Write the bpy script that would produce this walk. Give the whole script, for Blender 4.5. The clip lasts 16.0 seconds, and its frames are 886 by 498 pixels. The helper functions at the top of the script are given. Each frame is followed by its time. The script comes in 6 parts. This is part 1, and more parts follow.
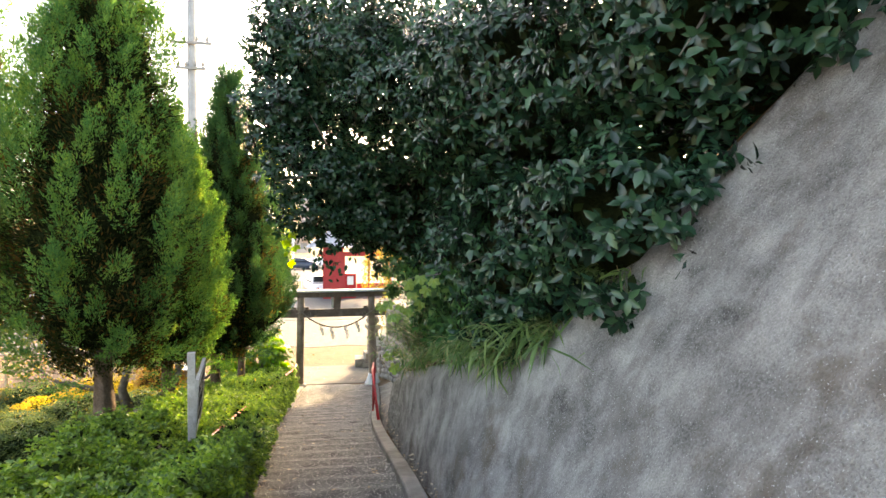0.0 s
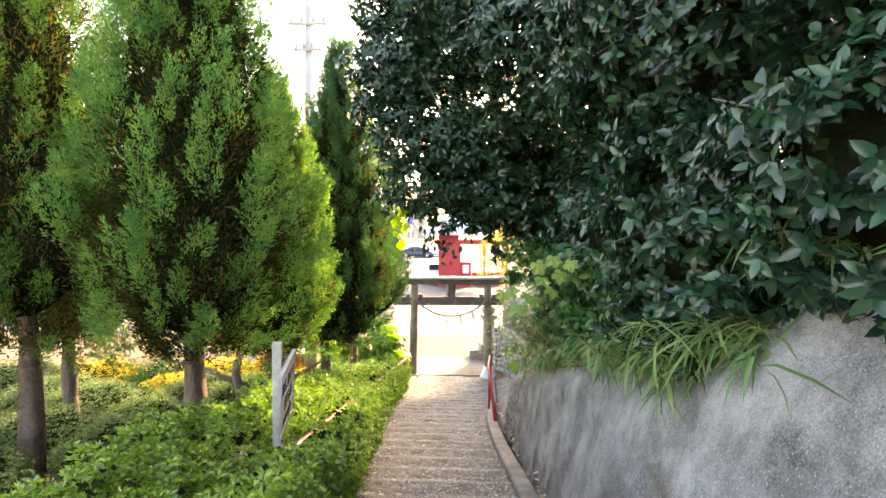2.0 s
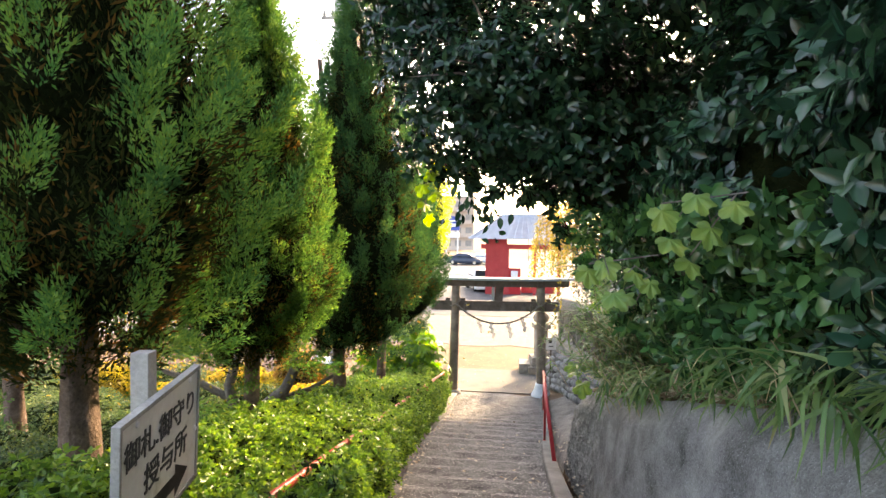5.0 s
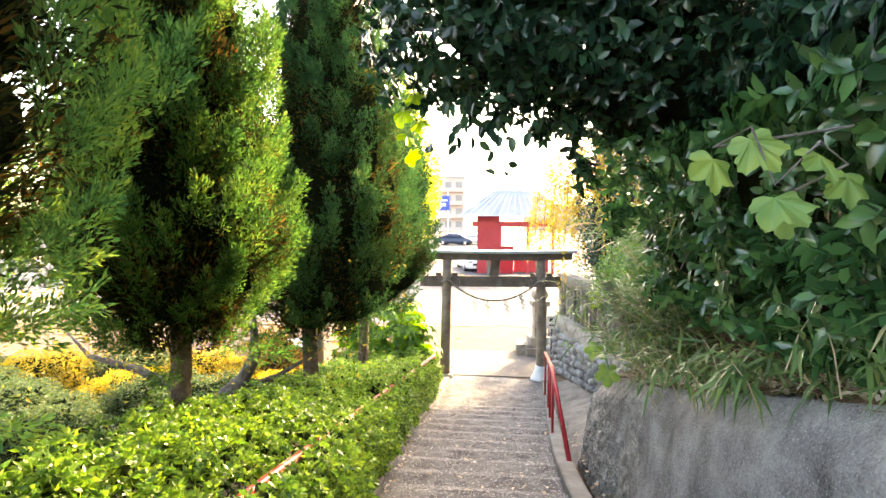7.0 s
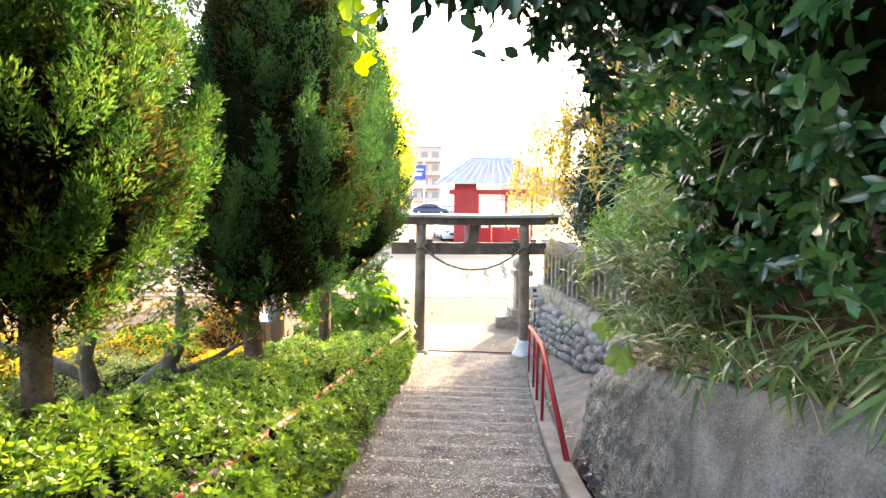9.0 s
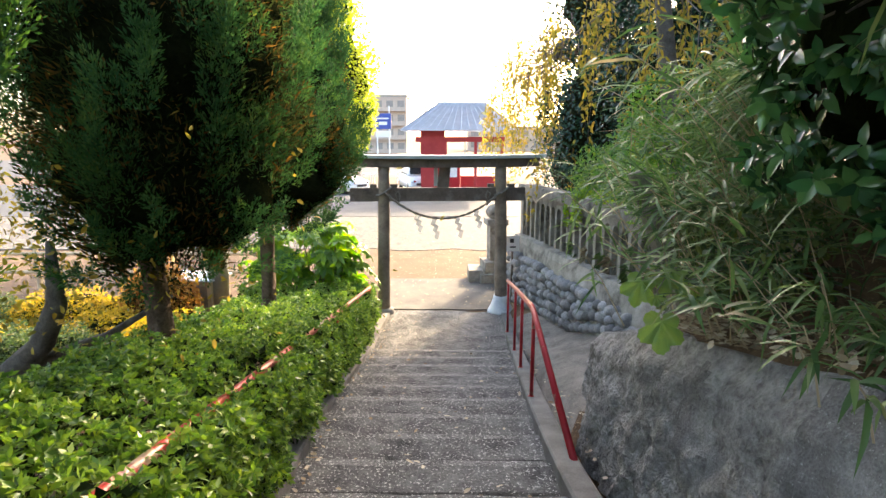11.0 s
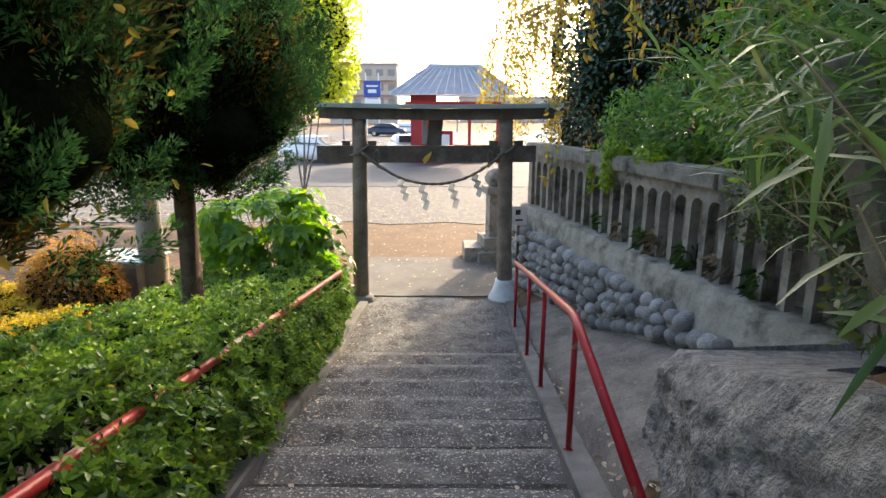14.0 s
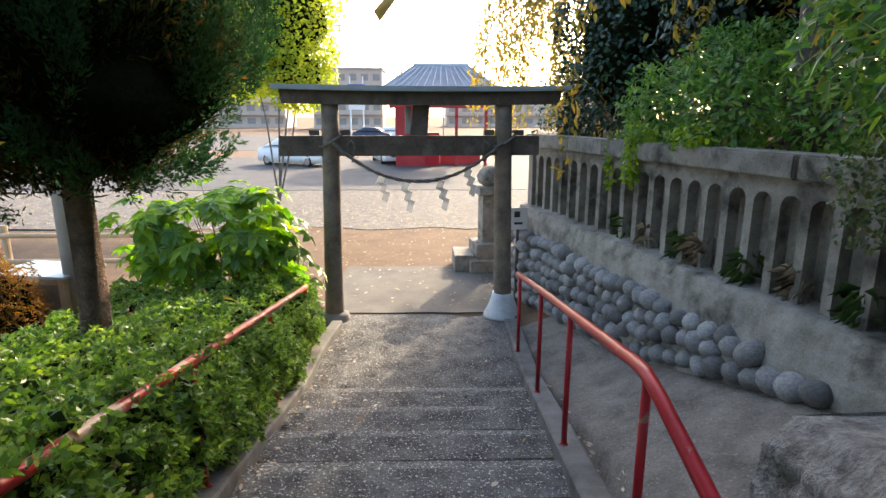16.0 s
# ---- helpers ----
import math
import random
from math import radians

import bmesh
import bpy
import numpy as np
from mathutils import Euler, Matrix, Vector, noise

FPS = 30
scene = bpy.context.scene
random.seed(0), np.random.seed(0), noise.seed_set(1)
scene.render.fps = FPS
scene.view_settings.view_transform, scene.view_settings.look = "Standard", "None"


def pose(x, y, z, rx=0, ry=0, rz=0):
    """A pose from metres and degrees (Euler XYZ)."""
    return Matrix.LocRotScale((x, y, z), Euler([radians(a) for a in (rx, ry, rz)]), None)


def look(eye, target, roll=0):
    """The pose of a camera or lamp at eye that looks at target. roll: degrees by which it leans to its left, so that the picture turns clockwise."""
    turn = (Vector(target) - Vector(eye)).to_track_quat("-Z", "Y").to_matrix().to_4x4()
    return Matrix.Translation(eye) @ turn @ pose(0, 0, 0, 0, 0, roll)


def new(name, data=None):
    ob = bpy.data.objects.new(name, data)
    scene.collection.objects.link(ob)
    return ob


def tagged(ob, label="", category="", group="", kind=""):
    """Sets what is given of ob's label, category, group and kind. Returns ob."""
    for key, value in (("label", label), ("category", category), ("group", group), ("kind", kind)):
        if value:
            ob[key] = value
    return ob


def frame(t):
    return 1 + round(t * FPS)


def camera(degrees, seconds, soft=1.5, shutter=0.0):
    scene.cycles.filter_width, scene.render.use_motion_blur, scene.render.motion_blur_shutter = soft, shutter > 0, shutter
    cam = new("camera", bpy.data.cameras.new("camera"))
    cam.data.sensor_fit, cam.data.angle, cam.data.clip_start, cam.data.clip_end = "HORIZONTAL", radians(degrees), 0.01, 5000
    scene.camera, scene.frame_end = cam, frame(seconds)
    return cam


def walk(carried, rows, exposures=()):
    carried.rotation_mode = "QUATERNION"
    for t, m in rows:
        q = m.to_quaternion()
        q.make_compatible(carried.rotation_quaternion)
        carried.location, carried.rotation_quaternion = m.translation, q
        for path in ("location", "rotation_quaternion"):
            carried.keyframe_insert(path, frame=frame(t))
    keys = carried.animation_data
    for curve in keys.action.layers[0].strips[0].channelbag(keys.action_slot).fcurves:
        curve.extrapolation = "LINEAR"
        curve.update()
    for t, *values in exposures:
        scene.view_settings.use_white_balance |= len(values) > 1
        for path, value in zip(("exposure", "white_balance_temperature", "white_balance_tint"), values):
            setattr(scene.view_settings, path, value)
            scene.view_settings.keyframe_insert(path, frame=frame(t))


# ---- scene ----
cam = camera(75.9, 16.0)
PATH = [
    (0, (0.306, -17.515, 4.67), (0.647, -15.545, 4.616), 0.2),
    (0.5, (0.294, -17.246, 4.649), (0.484, -15.256, 4.589), 0.2),
    (1, (0.292, -16.973, 4.572), (0.35, -14.975, 4.489), 0.3),
    (1.5, (0.327, -16.633, 4.538), (0.314, -14.635, 4.46), 0.2),
    (2, (0.319, -16.341, 4.498), (0.258, -14.344, 4.408), 0.3),
    (2.5, (0.304, -16.018, 4.432), (0.205, -14.023, 4.338), 0.4),
    (3, (0.373, -15.622, 4.348), (0.246, -13.628, 4.258), 0.5),
    (3.2, (0.402, -15.468, 4.35), (0.262, -13.475, 4.255), 0.3),
    (5.3, (0.273, -13.957, 4.005), (0.023, -11.973, 3.95), 0.6),
    (5.5, (0.245, -13.823, 3.969), (-0.015, -11.841, 3.906), 0.5),
    (6, (0.181, -13.492, 3.894), (-0.071, -11.511, 3.799), 0.4),
    (6.5, (0.216, -13.136, 3.842), (-0.004, -11.151, 3.726), 0.3),
    (7, (0.164, -12.802, 3.747), (-0.031, -10.815, 3.628), 0.2),
    (7.5, (0.146, -12.539, 3.707), (-0.028, -10.552, 3.557), 0.2),
    (8, (0.192, -12.189, 3.639), (0.055, -10.201, 3.468), 0.2),
    (8.5, (0.15, -11.881, 3.556), (0.041, -9.892, 3.375), 0.3),
    (9, (0.108, -11.586, 3.514), (-0.004, -9.601, 3.296), 0.3),
    (9.2, (0.111, -11.461, 3.478), (-0.003, -9.477, 3.246), 0.3),
    (11.3, (0.043, -10.083, 3.209), (0.068, -8.123, 2.809), 0.0),
    (11.5, (0.031, -9.957, 3.178), (0.068, -8.0, 2.769), 0.0),
    (12, (-0.054, -9.593, 3.097), (-0.002, -7.64, 2.671), 0.1),
    (12.5, (-0.046, -9.291, 3.029), (0.004, -7.34, 2.591), 0.2),
    (13, (0.004, -8.963, 2.984), (0.061, -7.015, 2.534), 0.2),
    (13.5, (0.031, -8.631, 2.909), (0.081, -6.684, 2.452), 0.1),
    (14, (0.074, -8.317, 2.868), (0.105, -6.374, 2.395), 0.2),
    (14.1, (0.085, -8.247, 2.862), (0.112, -6.306, 2.382), 0.3),
    (14.5, (0.126, -7.963, 2.81), (0.164, -6.02, 2.337), 0.3),
    (15, (0.103, -7.685, 2.759), (0.151, -5.744, 2.28), 0.2),
    (15.5, (0.028, -7.392, 2.682), (0.091, -5.449, 2.21), 0.2),
    (16, (0.083, -7.07, 2.603), (0.161, -5.123, 2.15), 0.1),
]
walk(cam, [(t, look(eye, target, roll)) for t, eye, target, roll in PATH],
     [(0, 3.25, 9200, 14), (1, 3.55, 9300, 16), (2, 3.85, 9300, 17), (3, 3.6, 9000, 18), (5.5, 3.22, 8400, 18), (7.5, 3.95, 8500, 17), (9, 3.7, 8000, 17), (11.5, 2.78, 7400, 13), (16, 2.33, 6850, 13)])

# ---- world, sun, exposure ----
SUN_AZ, SUN_EL = radians(24), radians(25)   # from +y towards +x
world = bpy.data.worlds.new("world")
scene.world = world
world.use_nodes = True
wn = world.node_tree.nodes
sky = wn.new("ShaderNodeTexSky")
sky.sky_type = "NISHITA"
sky.sun_disc = False
sky.sun_elevation = SUN_EL
sky.sun_rotation = SUN_AZ
sky.dust_density = 3.0
wn["Background"].inputs["Strength"].default_value = 0.15
world.node_tree.links.new(sky.outputs["Color"], wn["Background"].inputs["Color"])
sun = new("sun", bpy.data.lights.new("sun", "SUN"))
sun.data.energy, sun.data.angle, sun.data.color = 2.0, radians(0.6), (1.0, 0.84, 0.6)
to_sun = Vector((math.sin(SUN_AZ) * math.cos(SUN_EL), math.cos(SUN_AZ) * math.cos(SUN_EL), math.sin(SUN_EL)))
sun.matrix_world = look(to_sun * 50, (0, 0, 0))


# ---- materials ----
def mat(name, dark, light, rough=0.8, scale=8.0, fine=90.0, bump=0.3, metal=0.0, stain=None, stain_at=(0.55, 0.7), stain_scale=1.3, island=0.0, rnd=0.0, spec=0.25, dist=0.01, speck=None, speck_scale=140.0, speck_at=0.72, streaks=()):
    """Two-scale colour variation, optional stains, specks, per-piece shifts and fine relief."""
    m = bpy.data.materials.new(name)
    m.use_nodes = True
    t = m.node_tree
    b = t.nodes["Principled BSDF"]
    L = t.links.new
    co = t.nodes.new("ShaderNodeTexCoord")
    def tex(sc, detail=6.0):
        n = t.nodes.new("ShaderNodeTexNoise")
        n.inputs["Scale"].default_value, n.inputs["Detail"].default_value = sc, detail
        n.inputs["Roughness"].default_value = 0.65
        L(co.outputs["Object"], n.inputs["Vector"])
        return n
    big, small = tex(scale), tex(fine, 3.0)
    mixn = t.nodes.new("ShaderNodeMath")
    mixn.operation = "MULTIPLY_ADD"
    L(small.outputs["Fac"], mixn.inputs[0])
    mixn.inputs[1].default_value = 0.5
    L(big.outputs["Fac"], mixn.inputs[2])
    ramp = t.nodes.new("ShaderNodeValToRGB")
    ramp.color_ramp.elements[0].position, ramp.color_ramp.elements[1].position = 0.5, 1.0
    ramp.color_ramp.elements[0].color, ramp.color_ramp.elements[1].color = (*dark, 1), (*light, 1)
    L(mixn.outputs[0], ramp.inputs["Fac"])
    col = ramp.outputs["Color"]
    def over(fac, colour, a):
        mx = t.nodes.new("ShaderNodeMix")
        mx.data_type = "RGBA"
        L(fac, mx.inputs["Factor"])
        L(a, mx.inputs["A"])
        mx.inputs["B"].default_value = (*colour, 1)
        return mx.outputs["Result"]
    def step(src, lo, hi):
        r = t.nodes.new("ShaderNodeMapRange")
        r.inputs["From Min"].default_value, r.inputs["From Max"].default_value = lo, hi
        L(src, r.inputs["Value"])
        return r.outputs["Result"]
    if stain:
        col = over(step(tex(stain_scale).outputs["Fac"], *stain_at), stain, col)
    for colour, lo, hi, across in streaks:
        mp = t.nodes.new("ShaderNodeMapping")
        mp.inputs["Scale"].default_value = (across, across, across * 0.16)
        L(co.outputs["Object"], mp.inputs["Vector"])
        n = tex(1.0, 5.0)
        L(mp.outputs["Vector"], n.inputs["Vector"])
        col = over(step(n.outputs["Fac"], lo, hi), colour, col)
    if speck:
        col = over(step(tex(speck_scale, 2.0).outputs["Fac"], speck_at, speck_at + 0.04), speck, col)
    for amount, node, out in ((island, "ShaderNodeNewGeometry", "Random Per Island"), (rnd, "ShaderNodeObjectInfo", "Random")):
        if amount:
            g = t.nodes.new(node)
            hsv = t.nodes.new("ShaderNodeHueSaturation")
            r = t.nodes.new("ShaderNodeMapRange")
            r.inputs["To Min"].default_value, r.inputs["To Max"].default_value = 1 - amount, 1 + amount
            L(g.outputs[out], r.inputs["Value"])
            L(r.outputs["Result"], hsv.inputs["Value"])
            L(col, hsv.inputs["Color"])
            col = hsv.outputs["Color"]
    L(col, b.inputs["Base Color"])
    b.inputs["Roughness"].default_value, b.inputs["Metallic"].default_value = rough, metal
    b.inputs["Specular IOR Level"].default_value = spec
    if bump:
        bp = t.nodes.new("ShaderNodeBump")
        bp.inputs["Strength"].default_value, bp.inputs["Distance"].default_value = bump, dist
        L(mixn.outputs[0], bp.inputs["Height"])
        L(bp.outputs["Normal"], b.inputs["Normal"])
    return m


def leaf_mat(name, colours, rough=0.45, glow=0.35, spec=0.5, patch=0.6, clump=1.7, chance=0.64):
    """Leaves: each its own tint out of a ramp, shifted in clumps, partly letting light through."""
    m = bpy.data.materials.new(name)
    m.use_nodes = True
    t = m.node_tree
    L = t.links.new
    b, out = t.nodes["Principled BSDF"], t.nodes["Material Output"]
    geo, co = t.nodes.new("ShaderNodeNewGeometry"), t.nodes.new("ShaderNodeTexCoord")
    n = t.nodes.new("ShaderNodeTexNoise")
    n.inputs["Scale"].default_value = clump
    L(co.outputs["Object"], n.inputs["Vector"])
    mx = t.nodes.new("ShaderNodeMath")
    mx.operation = "MULTIPLY_ADD"
    L(n.outputs["Fac"], mx.inputs[0])
    mx.inputs[1].default_value = patch
    mm = t.nodes.new("ShaderNodeMath")
    mm.operation = "MULTIPLY"
    L(geo.outputs["Random Per Island"], mm.inputs[0])
    mm.inputs[1].default_value = chance
    L(mm.outputs[0], mx.inputs[2])
    ramp = t.nodes.new("ShaderNodeValToRGB")
    e = ramp.color_ramp.elements
    while len(e) < len(colours):
        e.new(0.5)
    for k, (pos, c) in enumerate(colours):
        e[k].position, e[k].color = pos, (*c, 1)
    L(mx.outputs[0], ramp.inputs["Fac"])
    L(ramp.outputs["Color"], b.inputs["Base Color"])
    b.inputs["Roughness"].default_value, b.inputs["Specular IOR Level"].default_value = rough, spec
    tr = t.nodes.new("ShaderNodeBsdfTranslucent")
    hs = t.nodes.new("ShaderNodeHueSaturation")
    hs.inputs["Value"].default_value, hs.inputs["Saturation"].default_value = 1.9, 1.1
    L(ramp.outputs["Color"], hs.inputs["Color"])
    L(hs.outputs["Color"], tr.inputs["Color"])
    ms = t.nodes.new("ShaderNodeMixShader")
    ms.inputs["Fac"].default_value = glow
    L(b.outputs["BSDF"], ms.inputs[1])
    L(tr.outputs["BSDF"], ms.inputs[2])
    L(ms.outputs["Shader"], out.inputs["Surface"])
    return m


M_STEP = mat("step_concrete", (0.03, 0.029, 0.029), (0.2, 0.196, 0.19), 0.9, 5, 48, 1.0, dist=0.03, speck=(0.5, 0.49, 0.46), speck_scale=52, speck_at=0.6, stain=(0.05, 0.048, 0.045), stain_at=(0.58, 0.75))
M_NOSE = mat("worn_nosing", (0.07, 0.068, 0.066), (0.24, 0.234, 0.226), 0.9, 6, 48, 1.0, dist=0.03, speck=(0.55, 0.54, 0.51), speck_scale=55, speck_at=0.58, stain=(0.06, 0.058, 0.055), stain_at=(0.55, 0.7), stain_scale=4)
M_STEPIN = mat("dark_tread_back", (0.016, 0.015, 0.014), (0.085, 0.082, 0.078), 0.95, 6, 48, 1.0, dist=0.03, speck=(0.36, 0.35, 0.32), speck_scale=52, speck_at=0.64)
# Far window colour lightened to imitate haze over distance.
M_HAZEGLASS = mat("hazed_window", (0.2, 0.19, 0.18), (0.28, 0.27, 0.26), 0.5, 1, 20, 0)
M_KERB = mat("kerb_concrete", (0.12, 0.115, 0.11), (0.24, 0.235, 0.225), 0.9, 4, 80, 0.4, stain=(0.08, 0.075, 0.065), stain_at=(0.52, 0.7))
M_BANK = mat("sprayed_concrete", (0.066, 0.061, 0.059), (0.48, 0.46, 0.445), 0.95, 2.6, 75, 1.0, dist=0.06, speck=(0.5, 0.49, 0.48), speck_scale=85, speck_at=0.65, stain=(0.13, 0.095, 0.07), stain_at=(0.55, 0.7), stain_scale=1.1, streaks=(((0.15, 0.135, 0.125), 0.5, 0.75, 3.0),))
M_ROUGH = mat("rough_concrete", (0.13, 0.122, 0.115), (0.5, 0.475, 0.45), 0.95, 11, 34, 1.0, dist=0.09, stain=(0.11, 0.1, 0.085), stain_scale=2.0)
M_DIRT = mat("dirt", (0.09, 0.078, 0.068), (0.31, 0.28, 0.245), 0.95, 3, 50, 1.0, dist=0.02, speck=(0.36, 0.33, 0.28), speck_scale=45, speck_at=0.64)
M_SOIL = mat("leaf_litter_soil", (0.05, 0.032, 0.02), (0.2, 0.12, 0.065), 0.95, 6, 45, 1.0, dist=0.03, speck=(0.3, 0.2, 0.11), speck_scale=30, speck_at=0.62)
M_GROUND = mat("packed_ground", (0.07, 0.043, 0.026), (0.165, 0.105, 0.064), 0.95, 1.5, 50, 0.4, speck=(0.5, 0.4, 0.22), speck_scale=22, speck_at=0.68)
M_ASPH = mat("asphalt", (0.04, 0.042, 0.047), (0.08, 0.083, 0.088), 0.85, 0.8, 90, 0.4)
M_GRAVEL = mat("gravel", (0.05, 0.048, 0.046), (0.18, 0.17, 0.162), 0.95, 5, 28, 0.8, dist=0.02, speck=(0.5, 0.38, 0.16), speck_scale=14, speck_at=0.64)
M_SLAB = mat("slab_concrete", (0.07, 0.067, 0.063), (0.17, 0.16, 0.145), 0.9, 2, 70, 0.4, speck=(0.3, 0.25, 0.16), speck_scale=30, speck_at=0.7)
M_STONE = mat("cobble_stone", (0.13, 0.13, 0.135), (0.34, 0.335, 0.33), 0.75, 5, 60, 0.35, rnd=0.45)
M_FENCE = mat("weathered_concrete", (0.15, 0.14, 0.12), (0.38, 0.36, 0.32), 0.92, 5, 70, 0.5, stain=(0.06, 0.057, 0.05), stain_at=(0.5, 0.68), stain_scale=3, rnd=0.12)
M_WOOD = mat("weathered_wood", (0.085, 0.066, 0.052), (0.27, 0.22, 0.175), 0.8, 5, 60, 0.6)
M_BEAM = mat("dark_beam_wood", (0.05, 0.038, 0.031), (0.16, 0.128, 0.105), 0.75, 5, 60, 0.5, stain=(0.17, 0.15, 0.13), stain_scale=4)
M_CAP = mat("beam_cap_metal", (0.3, 0.36, 0.38), (0.45, 0.52, 0.54), 0.4, 3, 60, 0.1, metal=0.3)
M_WHITE = mat("white_paint", (0.5, 0.52, 0.53), (0.74, 0.76, 0.76), 0.6, 5, 40, 0.2, stain=(0.3, 0.42, 0.46), stain_scale=6)
M_RED = mat("red_painted_steel", (0.3, 0.012, 0.018), (0.42, 0.022, 0.028), 0.35, 4, 60, 0.1, stain=(0.3, 0.13, 0.09), stain_at=(0.62, 0.66), stain_scale=9)
M_WORN = mat("worn_red_rail", (0.27, 0.018, 0.018), (0.4, 0.035, 0.03), 0.38, 4, 60, 0.15, stain=(0.4, 0.27, 0.2), stain_at=(0.56, 0.62), stain_scale=3.0)
M_ROPE = mat("rope", (0.09, 0.08, 0.07), (0.22, 0.2, 0.17), 0.9, 30, 200, 0.6)
M_PAPER = mat("paper", (0.6, 0.6, 0.6), (0.72, 0.72, 0.71), 0.8, 5, 40, 0.1)
M_BARK = mat("cypress_bark", (0.05, 0.032, 0.025), (0.21, 0.15, 0.115), 0.95, 9, 60, 1.0, dist=0.03)
M_BARK2 = mat("grey_bark", (0.06, 0.055, 0.048), (0.2, 0.18, 0.155), 0.95, 9, 60, 0.8, dist=0.02)
M_BOARD = mat("sign_board", (0.55, 0.54, 0.5), (0.7, 0.69, 0.65), 0.6, 3, 40, 0.1, stain=(0.4, 0.38, 0.33), stain_scale=4)
M_INK = mat("black_ink", (0.02, 0.02, 0.022), (0.05, 0.05, 0.052), 0.6, 8, 60, 0)
M_POST = mat("grey_timber", (0.2, 0.185, 0.165), (0.42, 0.4, 0.37), 0.85, 5, 70, 0.5)
M_POLE = mat("pole_concrete", (0.22, 0.215, 0.2), (0.36, 0.35, 0.33), 0.85, 3, 60, 0.3)
M_ROOF = mat("metal_roof", (0.34, 0.39, 0.45), (0.46, 0.51, 0.57), 0.5, 2, 40, 0.1)
M_REDWALL = mat("red_wall", (0.3, 0.03, 0.035), (0.42, 0.05, 0.05), 0.6, 2, 40, 0.15)
M_CARW = mat("white_car_paint", (0.62, 0.64, 0.66), (0.7, 0.72, 0.74), 0.25, 1, 30, 0)
M_CARD = mat("dark_car_paint", (0.03, 0.04, 0.06), (0.05, 0.06, 0.09), 0.25, 1, 30, 0)
M_GLASS = mat("dark_glass", (0.02, 0.03, 0.035), (0.05, 0.07, 0.08), 0.08, 1, 20, 0)
M_TYRE = mat("rubber", (0.02, 0.02, 0.02), (0.04, 0.04, 0.04), 0.85, 6, 60, 0.2)
M_CHROME = mat("chrome", (0.5, 0.5, 0.5), (0.6, 0.6, 0.6), 0.2, 2, 20, 0, metal=1.0)
M_BUILD = mat("far_building", (0.4, 0.33, 0.28), (0.5, 0.42, 0.36), 0.8, 1, 20, 0.1)
M_BLUE = mat("blue_sign", (0.03, 0.06, 0.25), (0.05, 0.09, 0.33), 0.5, 2, 20, 0)
M_CRATE = mat("pale_timber", (0.34, 0.25, 0.15), (0.55, 0.43, 0.28), 0.8, 5, 60, 0.4)
M_PLATE = mat("dull_plate", (0.16, 0.13, 0.1), (0.28, 0.24, 0.19), 0.7, 5, 60, 0.3)

# Near-black colour of added solids that stand in for shade inside the crowns.
M_CORE = mat("crown_shade", (0.006, 0.009, 0.004), (0.018, 0.022, 0.009), 1.0, 9, 40, 1.0, dist=0.05, spec=0.0)
L_CAM = leaf_mat("camellia_leaf", [(0.2, (0.004, 0.016, 0.010)), (0.55, (0.013, 0.048, 0.026)), (0.95, (0.036, 0.095, 0.042)), (1.0, (0.18, 0.08, 0.02))], 0.27, 0.1, 0.38, 0.5, 2.5, 0.6)
# Greener camellia copy, its colour lightened to make up for dim light.
L_CAMGR = leaf_mat("lightened_green_camellia_leaf", [(0.2, (0.014, 0.05, 0.02)), (0.55, (0.04, 0.13, 0.045)), (0.95, (0.095, 0.21, 0.06)), (1.0, (0.24, 0.12, 0.03))], 0.24, 0.2, 0.6, 0.5, 2.5, 0.6)
L_MID = leaf_mat("shrub_leaf", [(0.2, (0.03, 0.085, 0.026)), (0.55, (0.08, 0.2, 0.04)), (0.95, (0.19, 0.3, 0.05))], 0.4, 0.42, 0.4)
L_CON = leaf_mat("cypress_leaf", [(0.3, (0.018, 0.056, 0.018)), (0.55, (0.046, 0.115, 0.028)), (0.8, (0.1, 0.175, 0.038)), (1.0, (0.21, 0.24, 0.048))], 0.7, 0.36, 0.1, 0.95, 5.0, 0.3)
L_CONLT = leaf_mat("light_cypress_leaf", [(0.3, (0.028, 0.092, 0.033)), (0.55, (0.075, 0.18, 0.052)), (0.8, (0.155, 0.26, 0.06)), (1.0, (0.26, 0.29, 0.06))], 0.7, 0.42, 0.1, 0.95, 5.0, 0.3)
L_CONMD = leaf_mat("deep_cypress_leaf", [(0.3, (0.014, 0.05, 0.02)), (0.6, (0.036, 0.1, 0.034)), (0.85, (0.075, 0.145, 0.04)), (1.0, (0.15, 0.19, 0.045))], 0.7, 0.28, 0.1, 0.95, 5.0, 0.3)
L_FAT = leaf_mat("fatsia_leaf", [(0.15, (0.035, 0.1, 0.015)), (0.5, (0.085, 0.19, 0.024)), (0.95, (0.19, 0.31, 0.03))], 0.35, 0.5, 0.45)
L_GINK = leaf_mat("ginkgo_leaf", [(0.15, (0.12, 0.2, 0.025)), (0.5, (0.26, 0.33, 0.035)), (0.9, (0.4, 0.42, 0.05))], 0.5, 0.5, 0.3)
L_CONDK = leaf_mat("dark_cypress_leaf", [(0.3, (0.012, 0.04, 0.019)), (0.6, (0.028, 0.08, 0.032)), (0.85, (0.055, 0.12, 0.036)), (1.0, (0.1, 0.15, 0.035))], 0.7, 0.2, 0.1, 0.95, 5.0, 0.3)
# Brown inner leaves; their dark greens paint the shade within the crown.
L_CONIN = leaf_mat("brown_shade_cypress_leaf", [(0.2, (0.012, 0.019, 0.008)), (0.7, (0.03, 0.042, 0.014)), (1.0, (0.14, 0.07, 0.022))], 0.9, 0.4, 0.03)
